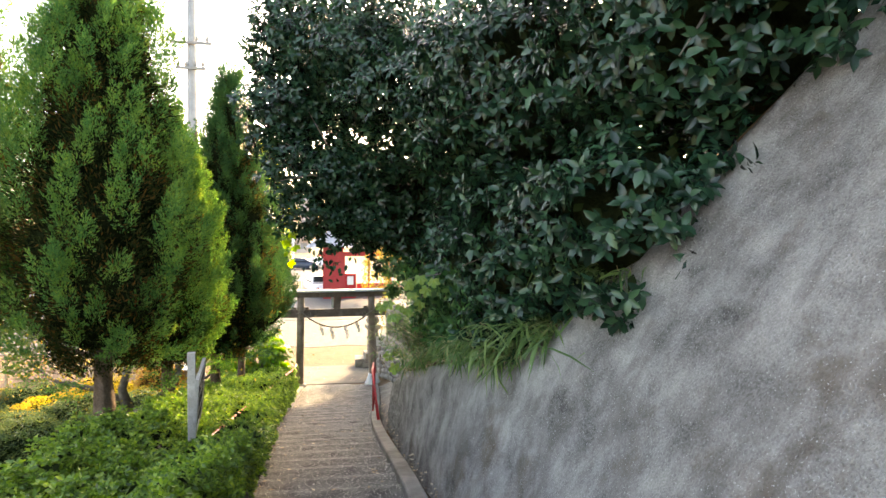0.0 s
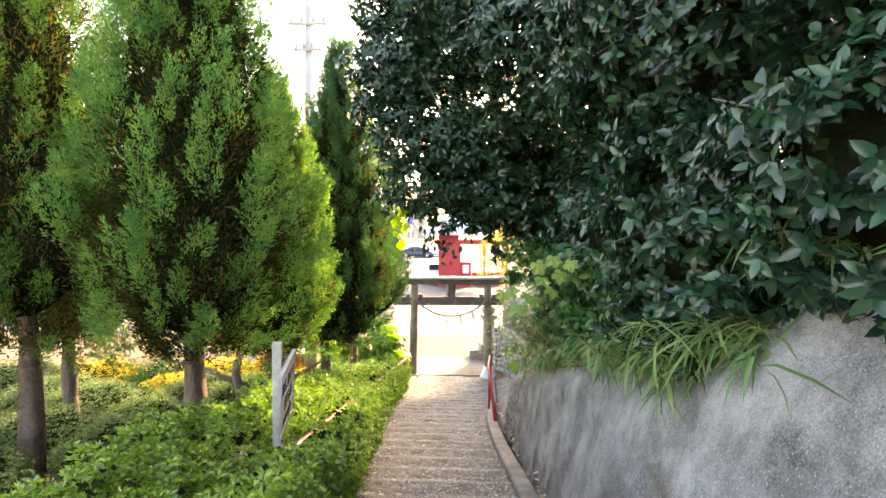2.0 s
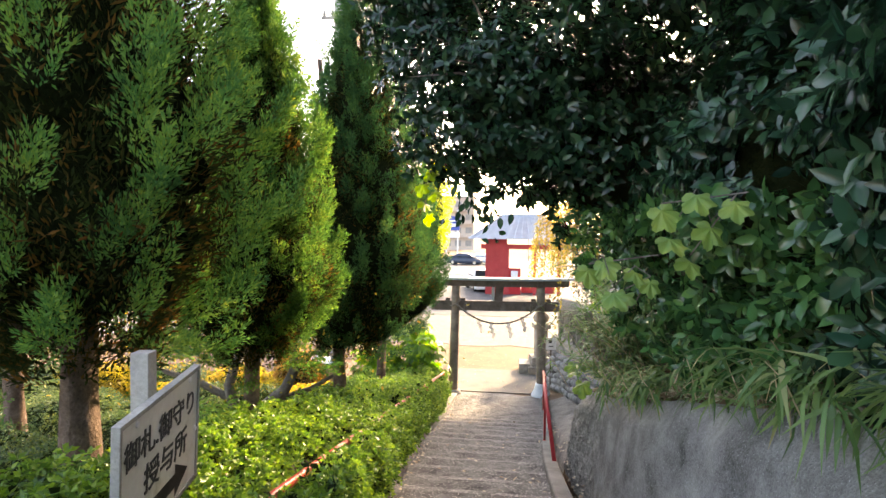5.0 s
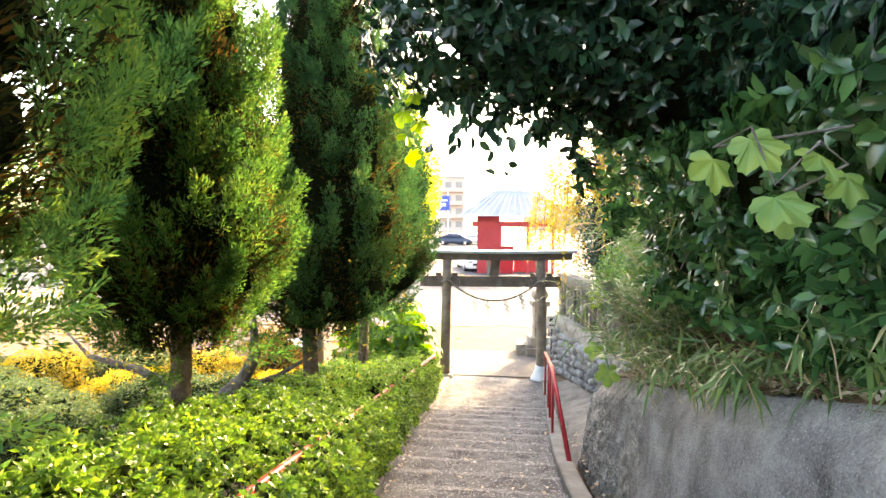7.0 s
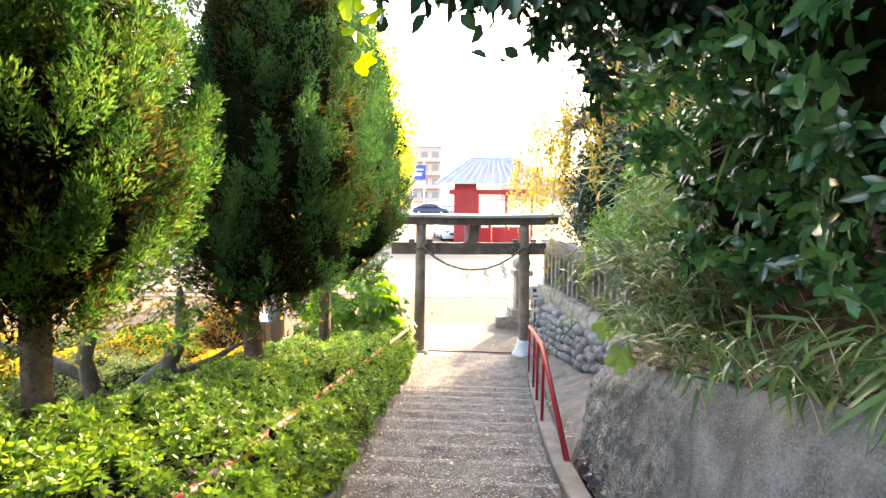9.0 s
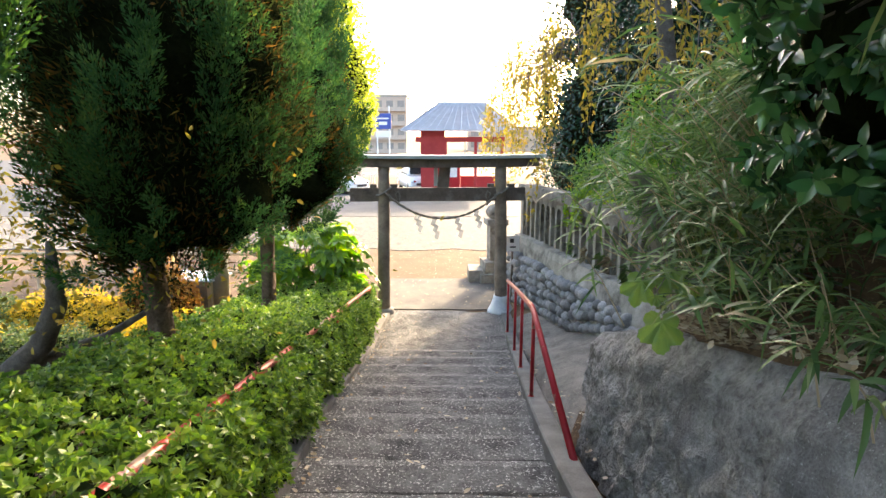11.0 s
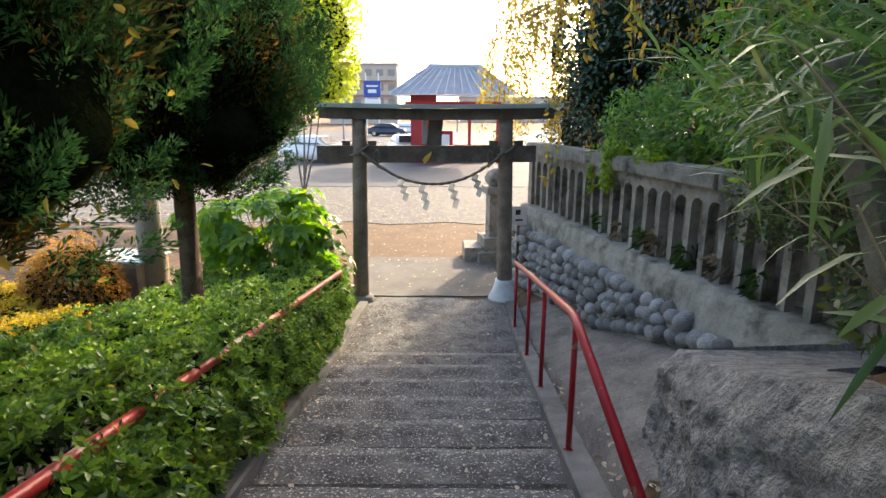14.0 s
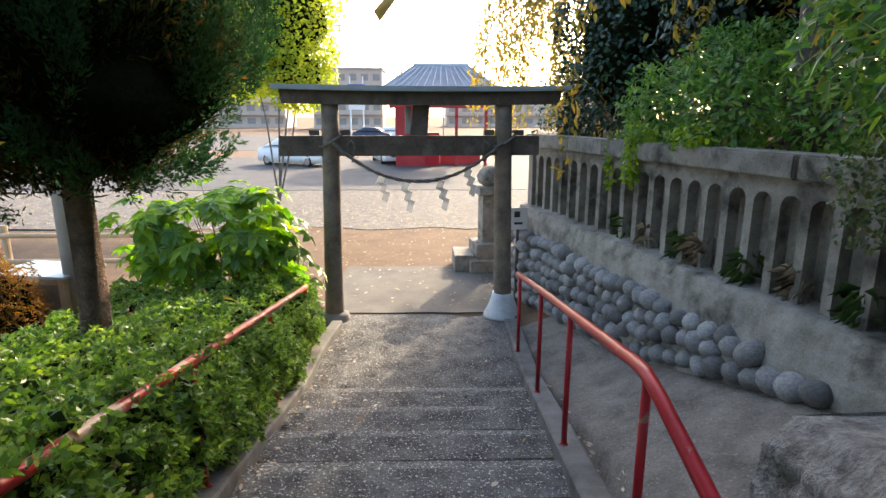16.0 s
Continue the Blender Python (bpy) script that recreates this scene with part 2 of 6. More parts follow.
L_HEDGE = leaf_mat("azalea_leaf", [(0.25, (0.024, 0.065, 0.015)), (0.5, (0.075, 0.155, 0.026)), (0.8, (0.175, 0.28, 0.042)), (0.98, (0.29, 0.36, 0.055)), (1.0, (0.22, 0.14, 0.05))], 0.38, 0.36, 0.5, 0.7, 7.0, 0.5)
# Leaf colour darkened to paint shade inside hedge, bushes and camellia.
L_INSHADE = leaf_mat("shade_dark_inner_leaf", [(0.2, (0.008, 0.014, 0.006)), (0.9, (0.024, 0.038, 0.013))], 0.9, 0.1, 0.03)
L_BUSH = leaf_mat("bush_leaf", [(0.15, (0.02, 0.045, 0.02)), (0.6, (0.05, 0.09, 0.03)), (1.0, (0.13, 0.15, 0.03))], 0.5, 0.35, 0.4)
# Bush leaves in gold: low sunlight put into the colour.
L_SUNGOLD = leaf_mat("sunlit_gold_leaf", [(0.15, (0.1, 0.12, 0.02)), (0.5, (0.28, 0.22, 0.03)), (0.9, (0.42, 0.28, 0.05))], 0.5, 0.5, 0.3)
L_YEL = leaf_mat("yellowing_leaf", [(0.15, (0.1, 0.13, 0.03)), (0.5, (0.24, 0.2, 0.04)), (0.9, (0.38, 0.26, 0.06))], 0.5, 0.45, 0.3)
L_LIME = leaf_mat("fresh_leaf", [(0.15, (0.045, 0.11, 0.025)), (0.5, (0.13, 0.25, 0.035)), (0.95, (0.3, 0.38, 0.04))], 0.4, 0.55, 0.5)
L_SASA = leaf_mat("bamboo_grass_leaf", [(0.15, (0.03, 0.068, 0.025)), (0.55, (0.075, 0.15, 0.045)), (0.9, (0.15, 0.22, 0.07)), (1.0, (0.36, 0.28, 0.16))], 0.45, 0.3, 0.4)
L_VINE = leaf_mat("yellowing_vine_leaf", [(0.25, (0.045, 0.13, 0.06)), (0.55, (0.085, 0.2, 0.065)), (0.85, (0.2, 0.28, 0.065)), (1.0, (0.38, 0.3, 0.06))], 0.5, 0.35, 0.35, 0.6, 9.0, 0.5)
L_DRY = leaf_mat("fallen_leaf", [(0.15, (0.12, 0.075, 0.045)), (0.5, (0.3, 0.22, 0.14)), (0.9, (0.55, 0.48, 0.36))], 0.7, 0.15, 0.3)
L_RUST = leaf_mat("rust_leaf", [(0.15, (0.14, 0.06, 0.02)), (0.5, (0.3, 0.13, 0.04)), (0.9, (0.35, 0.25, 0.06))], 0.6, 0.45, 0.3)


# ---- building helpers ----
def G(y):
    """Height of the stairway's line."""
    return 0.04 + 0.205 * max(0.0, -1.85 - y)


def smooth(a, b, v):
    k = min(1.0, max(0.0, (v - a) / (b - a)))
    return k * k * (3 - 2 * k)


def mesh_of(bm, material, name, soft=False):
    me = bpy.data.meshes.new(name)
    bm.normal_update()
    bm.to_mesh(me)
    bm.free()
    me.materials.append(material)
    if soft:
        me.polygons.foreach_set("use_smooth", [True] * len(me.polygons))
    return me


def part(name, bm, material, parent=None, label="", soft=False):
    ob = new(name, mesh_of(bm, material, name, soft))
    if parent:
        ob.parent = parent
    if label:
        ob["label"] = label
    return ob


def thing(name, loc, label, category, group="", rz=0.0, kind=""):
    ob = new(name)
    ob.matrix_world = pose(*loc, 0, 0, rz)
    return tagged(ob, label, category, group, kind)


def box(bm, x0, x1, y0, y1, z0, z1, bev=0.0):
    m = Matrix.LocRotScale(((x0 + x1) / 2, (y0 + y1) / 2, (z0 + z1) / 2), None, (x1 - x0, y1 - y0, z1 - z0))
    r = bmesh.ops.create_cube(bm, size=1, matrix=m)
    if bev:
        es = list({e for v in r["verts"] for e in v.link_edges})
        bmesh.ops.bevel(bm, geom=es, offset=bev, segments=2, affect="EDGES", profile=0.6)
    return r


def tube(bm, pts, radii, sides=10, cap=True):
    """A round bar along points, with a radius at each."""
    rings, pts = [], [Vector(p) for p in pts]
    for i, p in enumerate(pts):
        d = (pts[min(i + 1, len(pts) - 1)] - pts[max(i - 1, 0)]).normalized()
        a = d.cross(Vector((0.03, 1, 0.02)) if abs(d.y) < 0.9 else Vector((1, 0, 0.02))).normalized()
        c = d.cross(a)
        rings.append([bm.verts.new(p + (a * math.cos(k * math.tau / sides) + c * math.sin(k * math.tau / sides)) * radii[i]) for k in range(sides)])
    for r0, r1 in zip(rings, rings[1:]):
        for k in range(sides):
            bm.faces.new((r0[k], r0[(k + 1) % sides], r1[(k + 1) % sides], r1[k]))
    if cap:
        bm.faces.new(rings[0][::-1])
        bm.faces.new(rings[-1])


def np_mesh(name, verts, faces, material):
    """A mesh out of arrays; faces is an (n, 3) or (n, 4) array."""
    me = bpy.data.meshes.new(name)
    k = faces.shape[1]
    me.vertices.add(len(verts))
    me.vertices.foreach_set("co", verts.astype(np.float32).ravel())
    me.loops.add(faces.size)
    me.loops.foreach_set("vertex_index", faces.astype(np.int32).ravel())
    me.polygons.add(len(faces))
    me.polygons.foreach_set("loop_start", np.arange(0, faces.size, k, dtype=np.int32))
    me.polygons.foreach_set("loop_total", np.full(len(faces), k, dtype=np.int32))
    me.update(calc_edges=True)
    me.materials.append(material)
    return me


def unit(v):
    return v / np.maximum(np.linalg.norm(v, axis=1, keepdims=True), 1e-9)


def blades(rng, P, D, L, W, droop=0.15):
    """Narrow two-triangle leaves: base, two sides, tip."""
    n = len(P)
    D = unit(D)
    S = unit(np.cross(D, rng.normal(size=(n, 3))))
    U = np.cross(S, D)
    L, W = np.broadcast_to(L, n)[:, None], np.broadcast_to(W, n)[:, None]
    mid = P + D * L * 0.42
    tip = P + D * L + np.array([0, 0, -1.0]) * L * droop
    v = np.stack([P, mid + S * W * 0.5 + U * W * 0.12, tip, mid - S * W * 0.5 + U * W * 0.12], 1).reshape(-1, 3)
    i = np.arange(n)[:, None] * 4
    f = np.concatenate([i + [0, 1, 2], i + [0, 2, 3]])
    return v, f


def leaves(rng, P, D, N, L, W, droop=0.1):
    """Oval pointed leaves folded along the midrib."""
    n = len(P)
    D = unit(D)
    S = unit(np.cross(D, N))
    U = np.cross(S, D)
    L, W = np.broadcast_to(L, n)[:, None], np.broadcast_to(W, n)[:, None]
    def at(a, side, up):
        return P + D * L * a + S * W * side + U * (W * up - L * droop * a * a)
    v = np.stack([at(0, 0, 0), at(0.3, 0, 0), at(0.68, 0, 0.02), at(1, 0, 0), at(0.28, 0.46, 0.16), at(0.66, 0.4, 0.14), at(0.28, -0.46, 0.16), at(0.66, -0.4, 0.14)], 1).reshape(-1, 3)
    i = np.arange(n)[:, None] * 8
    f = np.concatenate([i + a for a in ([0, 4, 1], [1, 4, 5], [1, 5, 2], [2, 5, 3], [0, 1, 6], [1, 7, 6], [1, 2, 7], [2, 3, 7])])
    return v, f


def joined(*sets):
    vs, fs, k = [], [], 0
    for v, f in sets:
        vs.append(v)
        fs.append(f + k)
        k += len(v)
    return np.concatenate(vs), np.concatenate(fs)


def foliage(name, vf, material, parent=None, label="", kind=""):
    ob = new(name, np_mesh(name, vf[0], vf[1], material))
    if parent:
        ob.parent = parent
    return tagged(ob, label, "", "", kind)


def sphere_dirs(rng, n):
    return unit(rng.normal(size=(n, 3)))


def on_blobs(rng, blobs, density, shell=0.35, keep=None):
    """Points in the outer shell of a union of ellipsoids, with their outward directions."""
    Ps, Ns = [], []
    for k, (c, r) in enumerate(blobs):
        c, r = np.array(c, float), np.array(r, float)
        area = 4 * math.pi * (((r[0] * r[1]) ** 1.6 + (r[0] * r[2]) ** 1.6 + (r[1] * r[2]) ** 1.6) / 3) ** (1 / 1.6)
        n = int(area * density)
        d = sphere_dirs(rng, n)
        lump = 1 + 0.12 * np.sin(d[:, :1] * 7 + k) * np.sin(d[:, 1:2] * 6 + 2 * k) + 0.1 * np.sin(d[:, 2:] * 9 + k)
        p = c + d * r * lump * (1 - shell * rng.random((n, 1)) ** 1.8)
        ok = np.ones(n, bool)
        for j, (c2, r2) in enumerate(blobs):
            if j != k:
                ok &= (((p - np.array(c2)) / np.array(r2)) ** 2).sum(1) > 0.55
        if keep is not None:
            ok &= keep(p)
        Ps.append(p[ok])
        Ns.append(unit(d / r)[ok])
    return np.concatenate(Ps), np.concatenate(Ns)


# ---- the ground and the stairway ----
def bank_h(y):
    """Height of the concrete bank's face above the stairs."""
    return 0.72 + 0.3 * smooth(-5.0, -7.2, y) + 0.25 * smooth(-7.2, -12, y) + 6.2 * smooth(-12.6, -18.0, y)


def bank_lean(y):
    return 0.14 + 0.1 * smooth(-9, -12, y) + 0.36 * smooth(-11.8, -15, y)


def bank_x(y):
    return 1.12 + 0.06 * smooth(-8, -13, y)


def fence_x(y):
    return 1.84 - 0.204 * y


def ground_z(x, y):
    g = G(max(y, -30))
    if x < 0:
        z = g * (1 - 0.35 * smooth(-2.2, -9, x)) - 0.12 * smooth(-1.2, -1.5, x) * smooth(0, -2, y)
        z += 0.05 * noise.noise((x * 0.7, y * 0.7, 0)) * smooth(-1.4, -3, x)
    else:
        z = g
        if y > -5.6 and x > 1.15:
            z = g + 0.35 * (min(x, fence_x(y) + 0.1) - 1.15) * smooth(1.2, -0.4, y) if y < 1.2 else g
        if x > fence_x(y) + 0.25 and y < 0.6:
            z = max(z, 0.9)
        if y <= -5.4 and x > 1.3:
            z = g
    if -1.15 < x < 1.2 and y < -0.2:
        z -= 0.35
    return z


def make_ground():
    near_x = [-14, -11, -9, -7.5, -6, -5, -4.2, -3.5, -2.9, -2.4, -2, -1.6, -1.3, -1.1, -0.5, 0, 0.5, 1.0, 1.17, 1.3, 1.6, 1.9, 2.2, 2.6, 3.0, 3.6, 4.5, 6, 9, 14]
    xs = [-2000, -600, -200, -80, -40, -22] + near_x + [22, 40, 80, 200, 600, 2000]
    ys = [-2000, -600, -200, -80, -45, -30] + [-24 + 0.5 * k for k in range(64)] + [10, 14, 20, 30, 50, 90, 200, 600, 2000]
    bm = bmesh.new()
    rows = [[bm.verts.new((x, y, ground_z(x, y) - 0.015)) for x in xs] for y in ys]
    for a, b in zip(rows, rows[1:]):
        for k in range(len(xs) - 1):
            bm.faces.new((a[k], a[k + 1], b[k + 1], b[k]))
    me = mesh_of(bm, M_SOIL, "ground", True)
    me.materials.append(M_GROUND)
    me.materials.append(M_DIRT)
    for p in me.polygons:
        c = p.center
        if c.y > -0.4:
            p.material_index = 1
        elif c.x > 1.1 and c.y > -5.6:
            p.material_index = 2
    tagged(new("ground", me), "leaf-littered soil and packed earth around the stairs", "ground", kind="structure")


def strip(name, x0, x1, y0, y1, z, material, label, ragged=0.0, thick=0.03):
    """A thin slab of paving with a slightly uneven edge."""
    rng = random.Random(name)
    bm = bmesh.new()
    n = max(6, int((x1 - x0) / 0.8))
    front = [(x0 + (x1 - x0) * k / n, y0 + rng.uniform(-1, 1) * ragged) for k in range(n + 1)]
    back = [(x0 + (x1 - x0) * k / n, y1 + rng.uniform(-1, 1) * ragged) for k in range(n + 1)]
    tf, tb = [bm.verts.new((*p, z)) for p in front], [bm.verts.new((*p, z)) for p in back]
    lf = [bm.verts.new((*p, z - thick)) for p in front]
    for k in range(n):
        bm.faces.new((tf[k], tf[k + 1], tb[k + 1], tb[k]))
        bm.faces.new((lf[k], lf[k + 1], tf[k + 1], tf[k]))
    ob = new(name, mesh_of(bm, material, name))
    return tagged(ob, label, name.split("_")[0], kind="structure")


TREAD, RISE, FIRST = 0.56, 0.1148, -2.2


def left_edge(y):
    return -1.0 + 0.12 * smooth(-1.5, 0, y) + 0.16 * smooth(-5, -8.5, y) + 0.24 * smooth(-8, -12, y)


def right_edge(y):
    return 1.13 - 0.34 * smooth(0, -7.5, y) + 0.08 * smooth(-8, -12, y)


def make_stairs():
    st = thing("stairs", (0, 0, 0), "worn exposed-aggregate concrete steps strewn with small leaves", "stairs", kind="structure")
    for k in range(-1, 36):
        y1 = FIRST - k * TREAD if k >= 0 else 0.15
        y0 = FIRST - (k + 1) * TREAD - 0.02
        z = 0.04 + RISE * (k + 1)
        bm = bmesh.new()
        nx = 14
        ny = 6 if k >= 0 else 8
        grid = []
        for j in range(ny + 1):
            y = y0 + (y1 - y0) * j / ny
            row = []
            for i in range(nx + 1):
                u = i / nx
                x = left_edge(y) - 0.03 + (right_edge(y) - left_edge(y) + 0.06) * u
                yy = y + (noise.noise((x * 3, k * 5.1, 1)) * 0.018 + 0.03 * (0.5 - u) if j == ny and k >= 0 else 0)
                zz = z + noise.noise((x * 2.2, y * 2.2, k)) * 0.006 - (0.014 if j == ny else 0) + 0.012 * (0.5 - u)
                row.append(bm.verts.new((x, yy, zz)))
            grid.append(row)
        low = [bm.verts.new((v.co.x, v.co.y + 0.012, z - 0.16)) for v in grid[-1]]
        for a, b in zip(grid, grid[1:]):
            for i in range(nx):
                bm.faces.new((a[i], a[i + 1], b[i + 1], b[i]))
        for i in range(nx):
            bm.faces.new((grid[-1][i], grid[-1][i + 1], low[i + 1], low[i]))
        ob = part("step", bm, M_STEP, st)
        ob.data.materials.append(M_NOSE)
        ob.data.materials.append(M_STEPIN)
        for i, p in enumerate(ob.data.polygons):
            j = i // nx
            # lighter strip at the nosing, darker strip along the tread's back
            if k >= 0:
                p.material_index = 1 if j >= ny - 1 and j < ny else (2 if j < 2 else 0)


def kerb_bar(name, edge, w, side, label):
    """A concrete kerb that runs down beside the steps."""
    bm = bmesh.new()
    rings = []
    ys = [-0.35 - 0.45 * k for k in range(46)]
    for y in ys:
        e = edge(y)
        a, b = (e, e + w) if side > 0 else (e - w, e)
        wob = 0.008 * noise.noise((y * 1.7, side, 0))
        z = G(y) + 0.075 + wob + 0.02
        rings.append([bm.verts.new(p) for p in ((a, y, z - 0.4), (a, y, z - 0.015), (a + 0.015, y, z), (b - 0.015, y, z), (b, y, z - 0.015), (b, y, z - 0.4))])
    for r0, r1 in zip(rings, rings[1:]):
        for k in range(5):
            bm.faces.new((r0[k], r1[k], r1[k + 1], r0[k + 1]))
    bm.faces.new(rings[0])
    bm.faces.new(rings[-1][::-1])
    tagged(part(name, bm, M_KERB), label, "kerb", kind="structure")


def make_bank():
    bm = bmesh.new()
    ys = [-5.0 - 0.05 * k for k in range(100)] + [-10.0 - 0.1 * k for k in range(30)] + [-13.0 - 0.25 * k for k in range(44)]
    nh = 34
    rows = []
    for y in ys:
        h, lean, g = bank_h(y), bank_lean(y), G(y) - 0.15
        row = []
        for k in range(nh + 1):
            u = k / nh
            hh = (h + 0.15) * u
            x = bank_x(y) + lean * hh + 0.1 * max(0, u - 0.85) / 0.15 * min(1, 1.2 / h)
            wob = 0.05 * noise.noise((y * 1.1, hh * 1.3, 2)) + 0.02 * noise.noise((y * 5, hh * 5, 7))
            x += 0.3 * smooth(-6.4, -5.0, y) + (0.03 * noise.noise((y * 7, hh * 7, 4)) + 0.032 * noise.noise((y * 17, hh * 17, 4))) * smooth(-9.5, -7.5, y)
            row.append(bm.verts.new((x + wob, y, g + hh)))
        rows.append(row)
    for a, b in zip(rows, rows[1:]):
        for k in range(nh):
            bm.faces.new((a[k], b[k], b[k + 1], a[k + 1]))
    # thickness: the end that looks down the stairs, and the top edge
    end = [bm.verts.new((2.9, v.co.y - 0.15, v.co.z + 0.12)) for v in rows[0]]
    for k in range(nh):
        bm.faces.new((rows[0][k], rows[0][k + 1], end[k + 1], end[k]))
    top = [bm.verts.new((r[-1].co.x + 0.25 + 1.2 * smooth(-6.3, -5.4, r[-1].co.y), r[-1].co.y, r[-1].co.z + 0.02)) for r in rows]
    for k in range(len(rows) - 1):
        bm.faces.new((rows[k][-1], rows[k + 1][-1], top[k + 1], top[k]))
    ob = part("wall_bank", bm, M_BANK, soft=True)
    ob.data.materials.append(M_ROUGH)
    for p in ob.data.polygons:
        if p.center.y > -8.0 + 1.2 * noise.noise(p.center * 1.5) + 0.5 * noise.noise(p.center * 6.0):
            p.material_index = 1
    tagged(ob, "grey sprayed-concrete retaining bank with dark weather stains", "retaining wall", kind="structure")
    # soil above it
    bm = bmesh.new()
    rows = []
    for y in [v for v in ys if v < -6.7]:
        z0, x0 = G(y) + bank_h(y), bank_x(y) + bank_lean(y) * bank_h(y) + 0.1
        rows.append([bm.verts.new((x0 + d, y, z0 + 0.0 + up + 0.08 * noise.noise((d * 2, y * 2, 5)))) for d, up in ((0.02, 0), (0.3, 0.08), (0.7, 0.3), (1.2, 0.75), (2.0, 1.5), (3.2, 2.6), (5.0, 3.6), (9, 4.5))])
    for a, b in zip(rows, rows[1:]):
        for k in range(7):
            bm.faces.new((a[k], b[k], b[k + 1], a[k + 1]))
    tagged(part("bank_soil", bm, M_SOIL, soft=True), "dark soil with dry leaves on top of the bank", "soil", kind="structure")


def make_terrace():
    """Raised soil behind the stone fence."""
    bm = bmesh.new()
    rows = []
    for k in range(20):
        y = 1.4 - 0.5 * k
        x0 = fence_x(y) + 0.3
        rows.append([bm.verts.new((x0 + d, y, 1.35 + up + 0.1 * noise.noise((d, y, 3)))) for d, up in ((0, 0), (0.4, 0.15), (1.0, 0.5), (2, 1.0), (4, 1.8), (9, 2.6))])
    for a, b in zip(rows, rows[1:]):
        for k in range(5):
            bm.faces.new((a[k], b[k], b[k + 1], a[k + 1]))
    low = [bm.verts.new((v.co.x, v.co.y + 0.1, -0.1)) for v in rows[0]]
    for k in range(5):
        bm.faces.new((rows[0][k], rows[0][k + 1], low[k + 1], low[k]))
    tagged(part("terrace_soil", bm, M_SOIL, soft=True), "raised soil terrace behind the concrete fence", "soil", kind="structure")


make_ground()
strip("slab_landing", -1.2, 1.45, 0.18, 2.6, 0.045, M_SLAB, "worn concrete landing slab beyond the gate", 0.03)
strip("gravel_lot", -30, 30, 6.2, 13.5, 0.040, M_GRAVEL, "gravel lot strewn with yellow leaves", 0.25)
strip("road", -60, 60, 13.3, 30, 0.052, M_ASPH, "grey asphalt car park", 0.12)
strip("verge", -60, 60, 30, 38, 0.046, M_GROUND, "bare earth verge with dry grass", 0.2)
strip("road_far", -90, 90, 38, 75, 0.052, M_ASPH, "asphalt road across the far side", 0.2)
make_bank()
make_terrace()
kerb_bar("kerb_right", right_edge, 0.17, 1, "mossy concrete kerb beside the steps")
kerb_bar("kerb_left", left_edge, 0.14, -1, "narrow concrete kerb along the hedge")


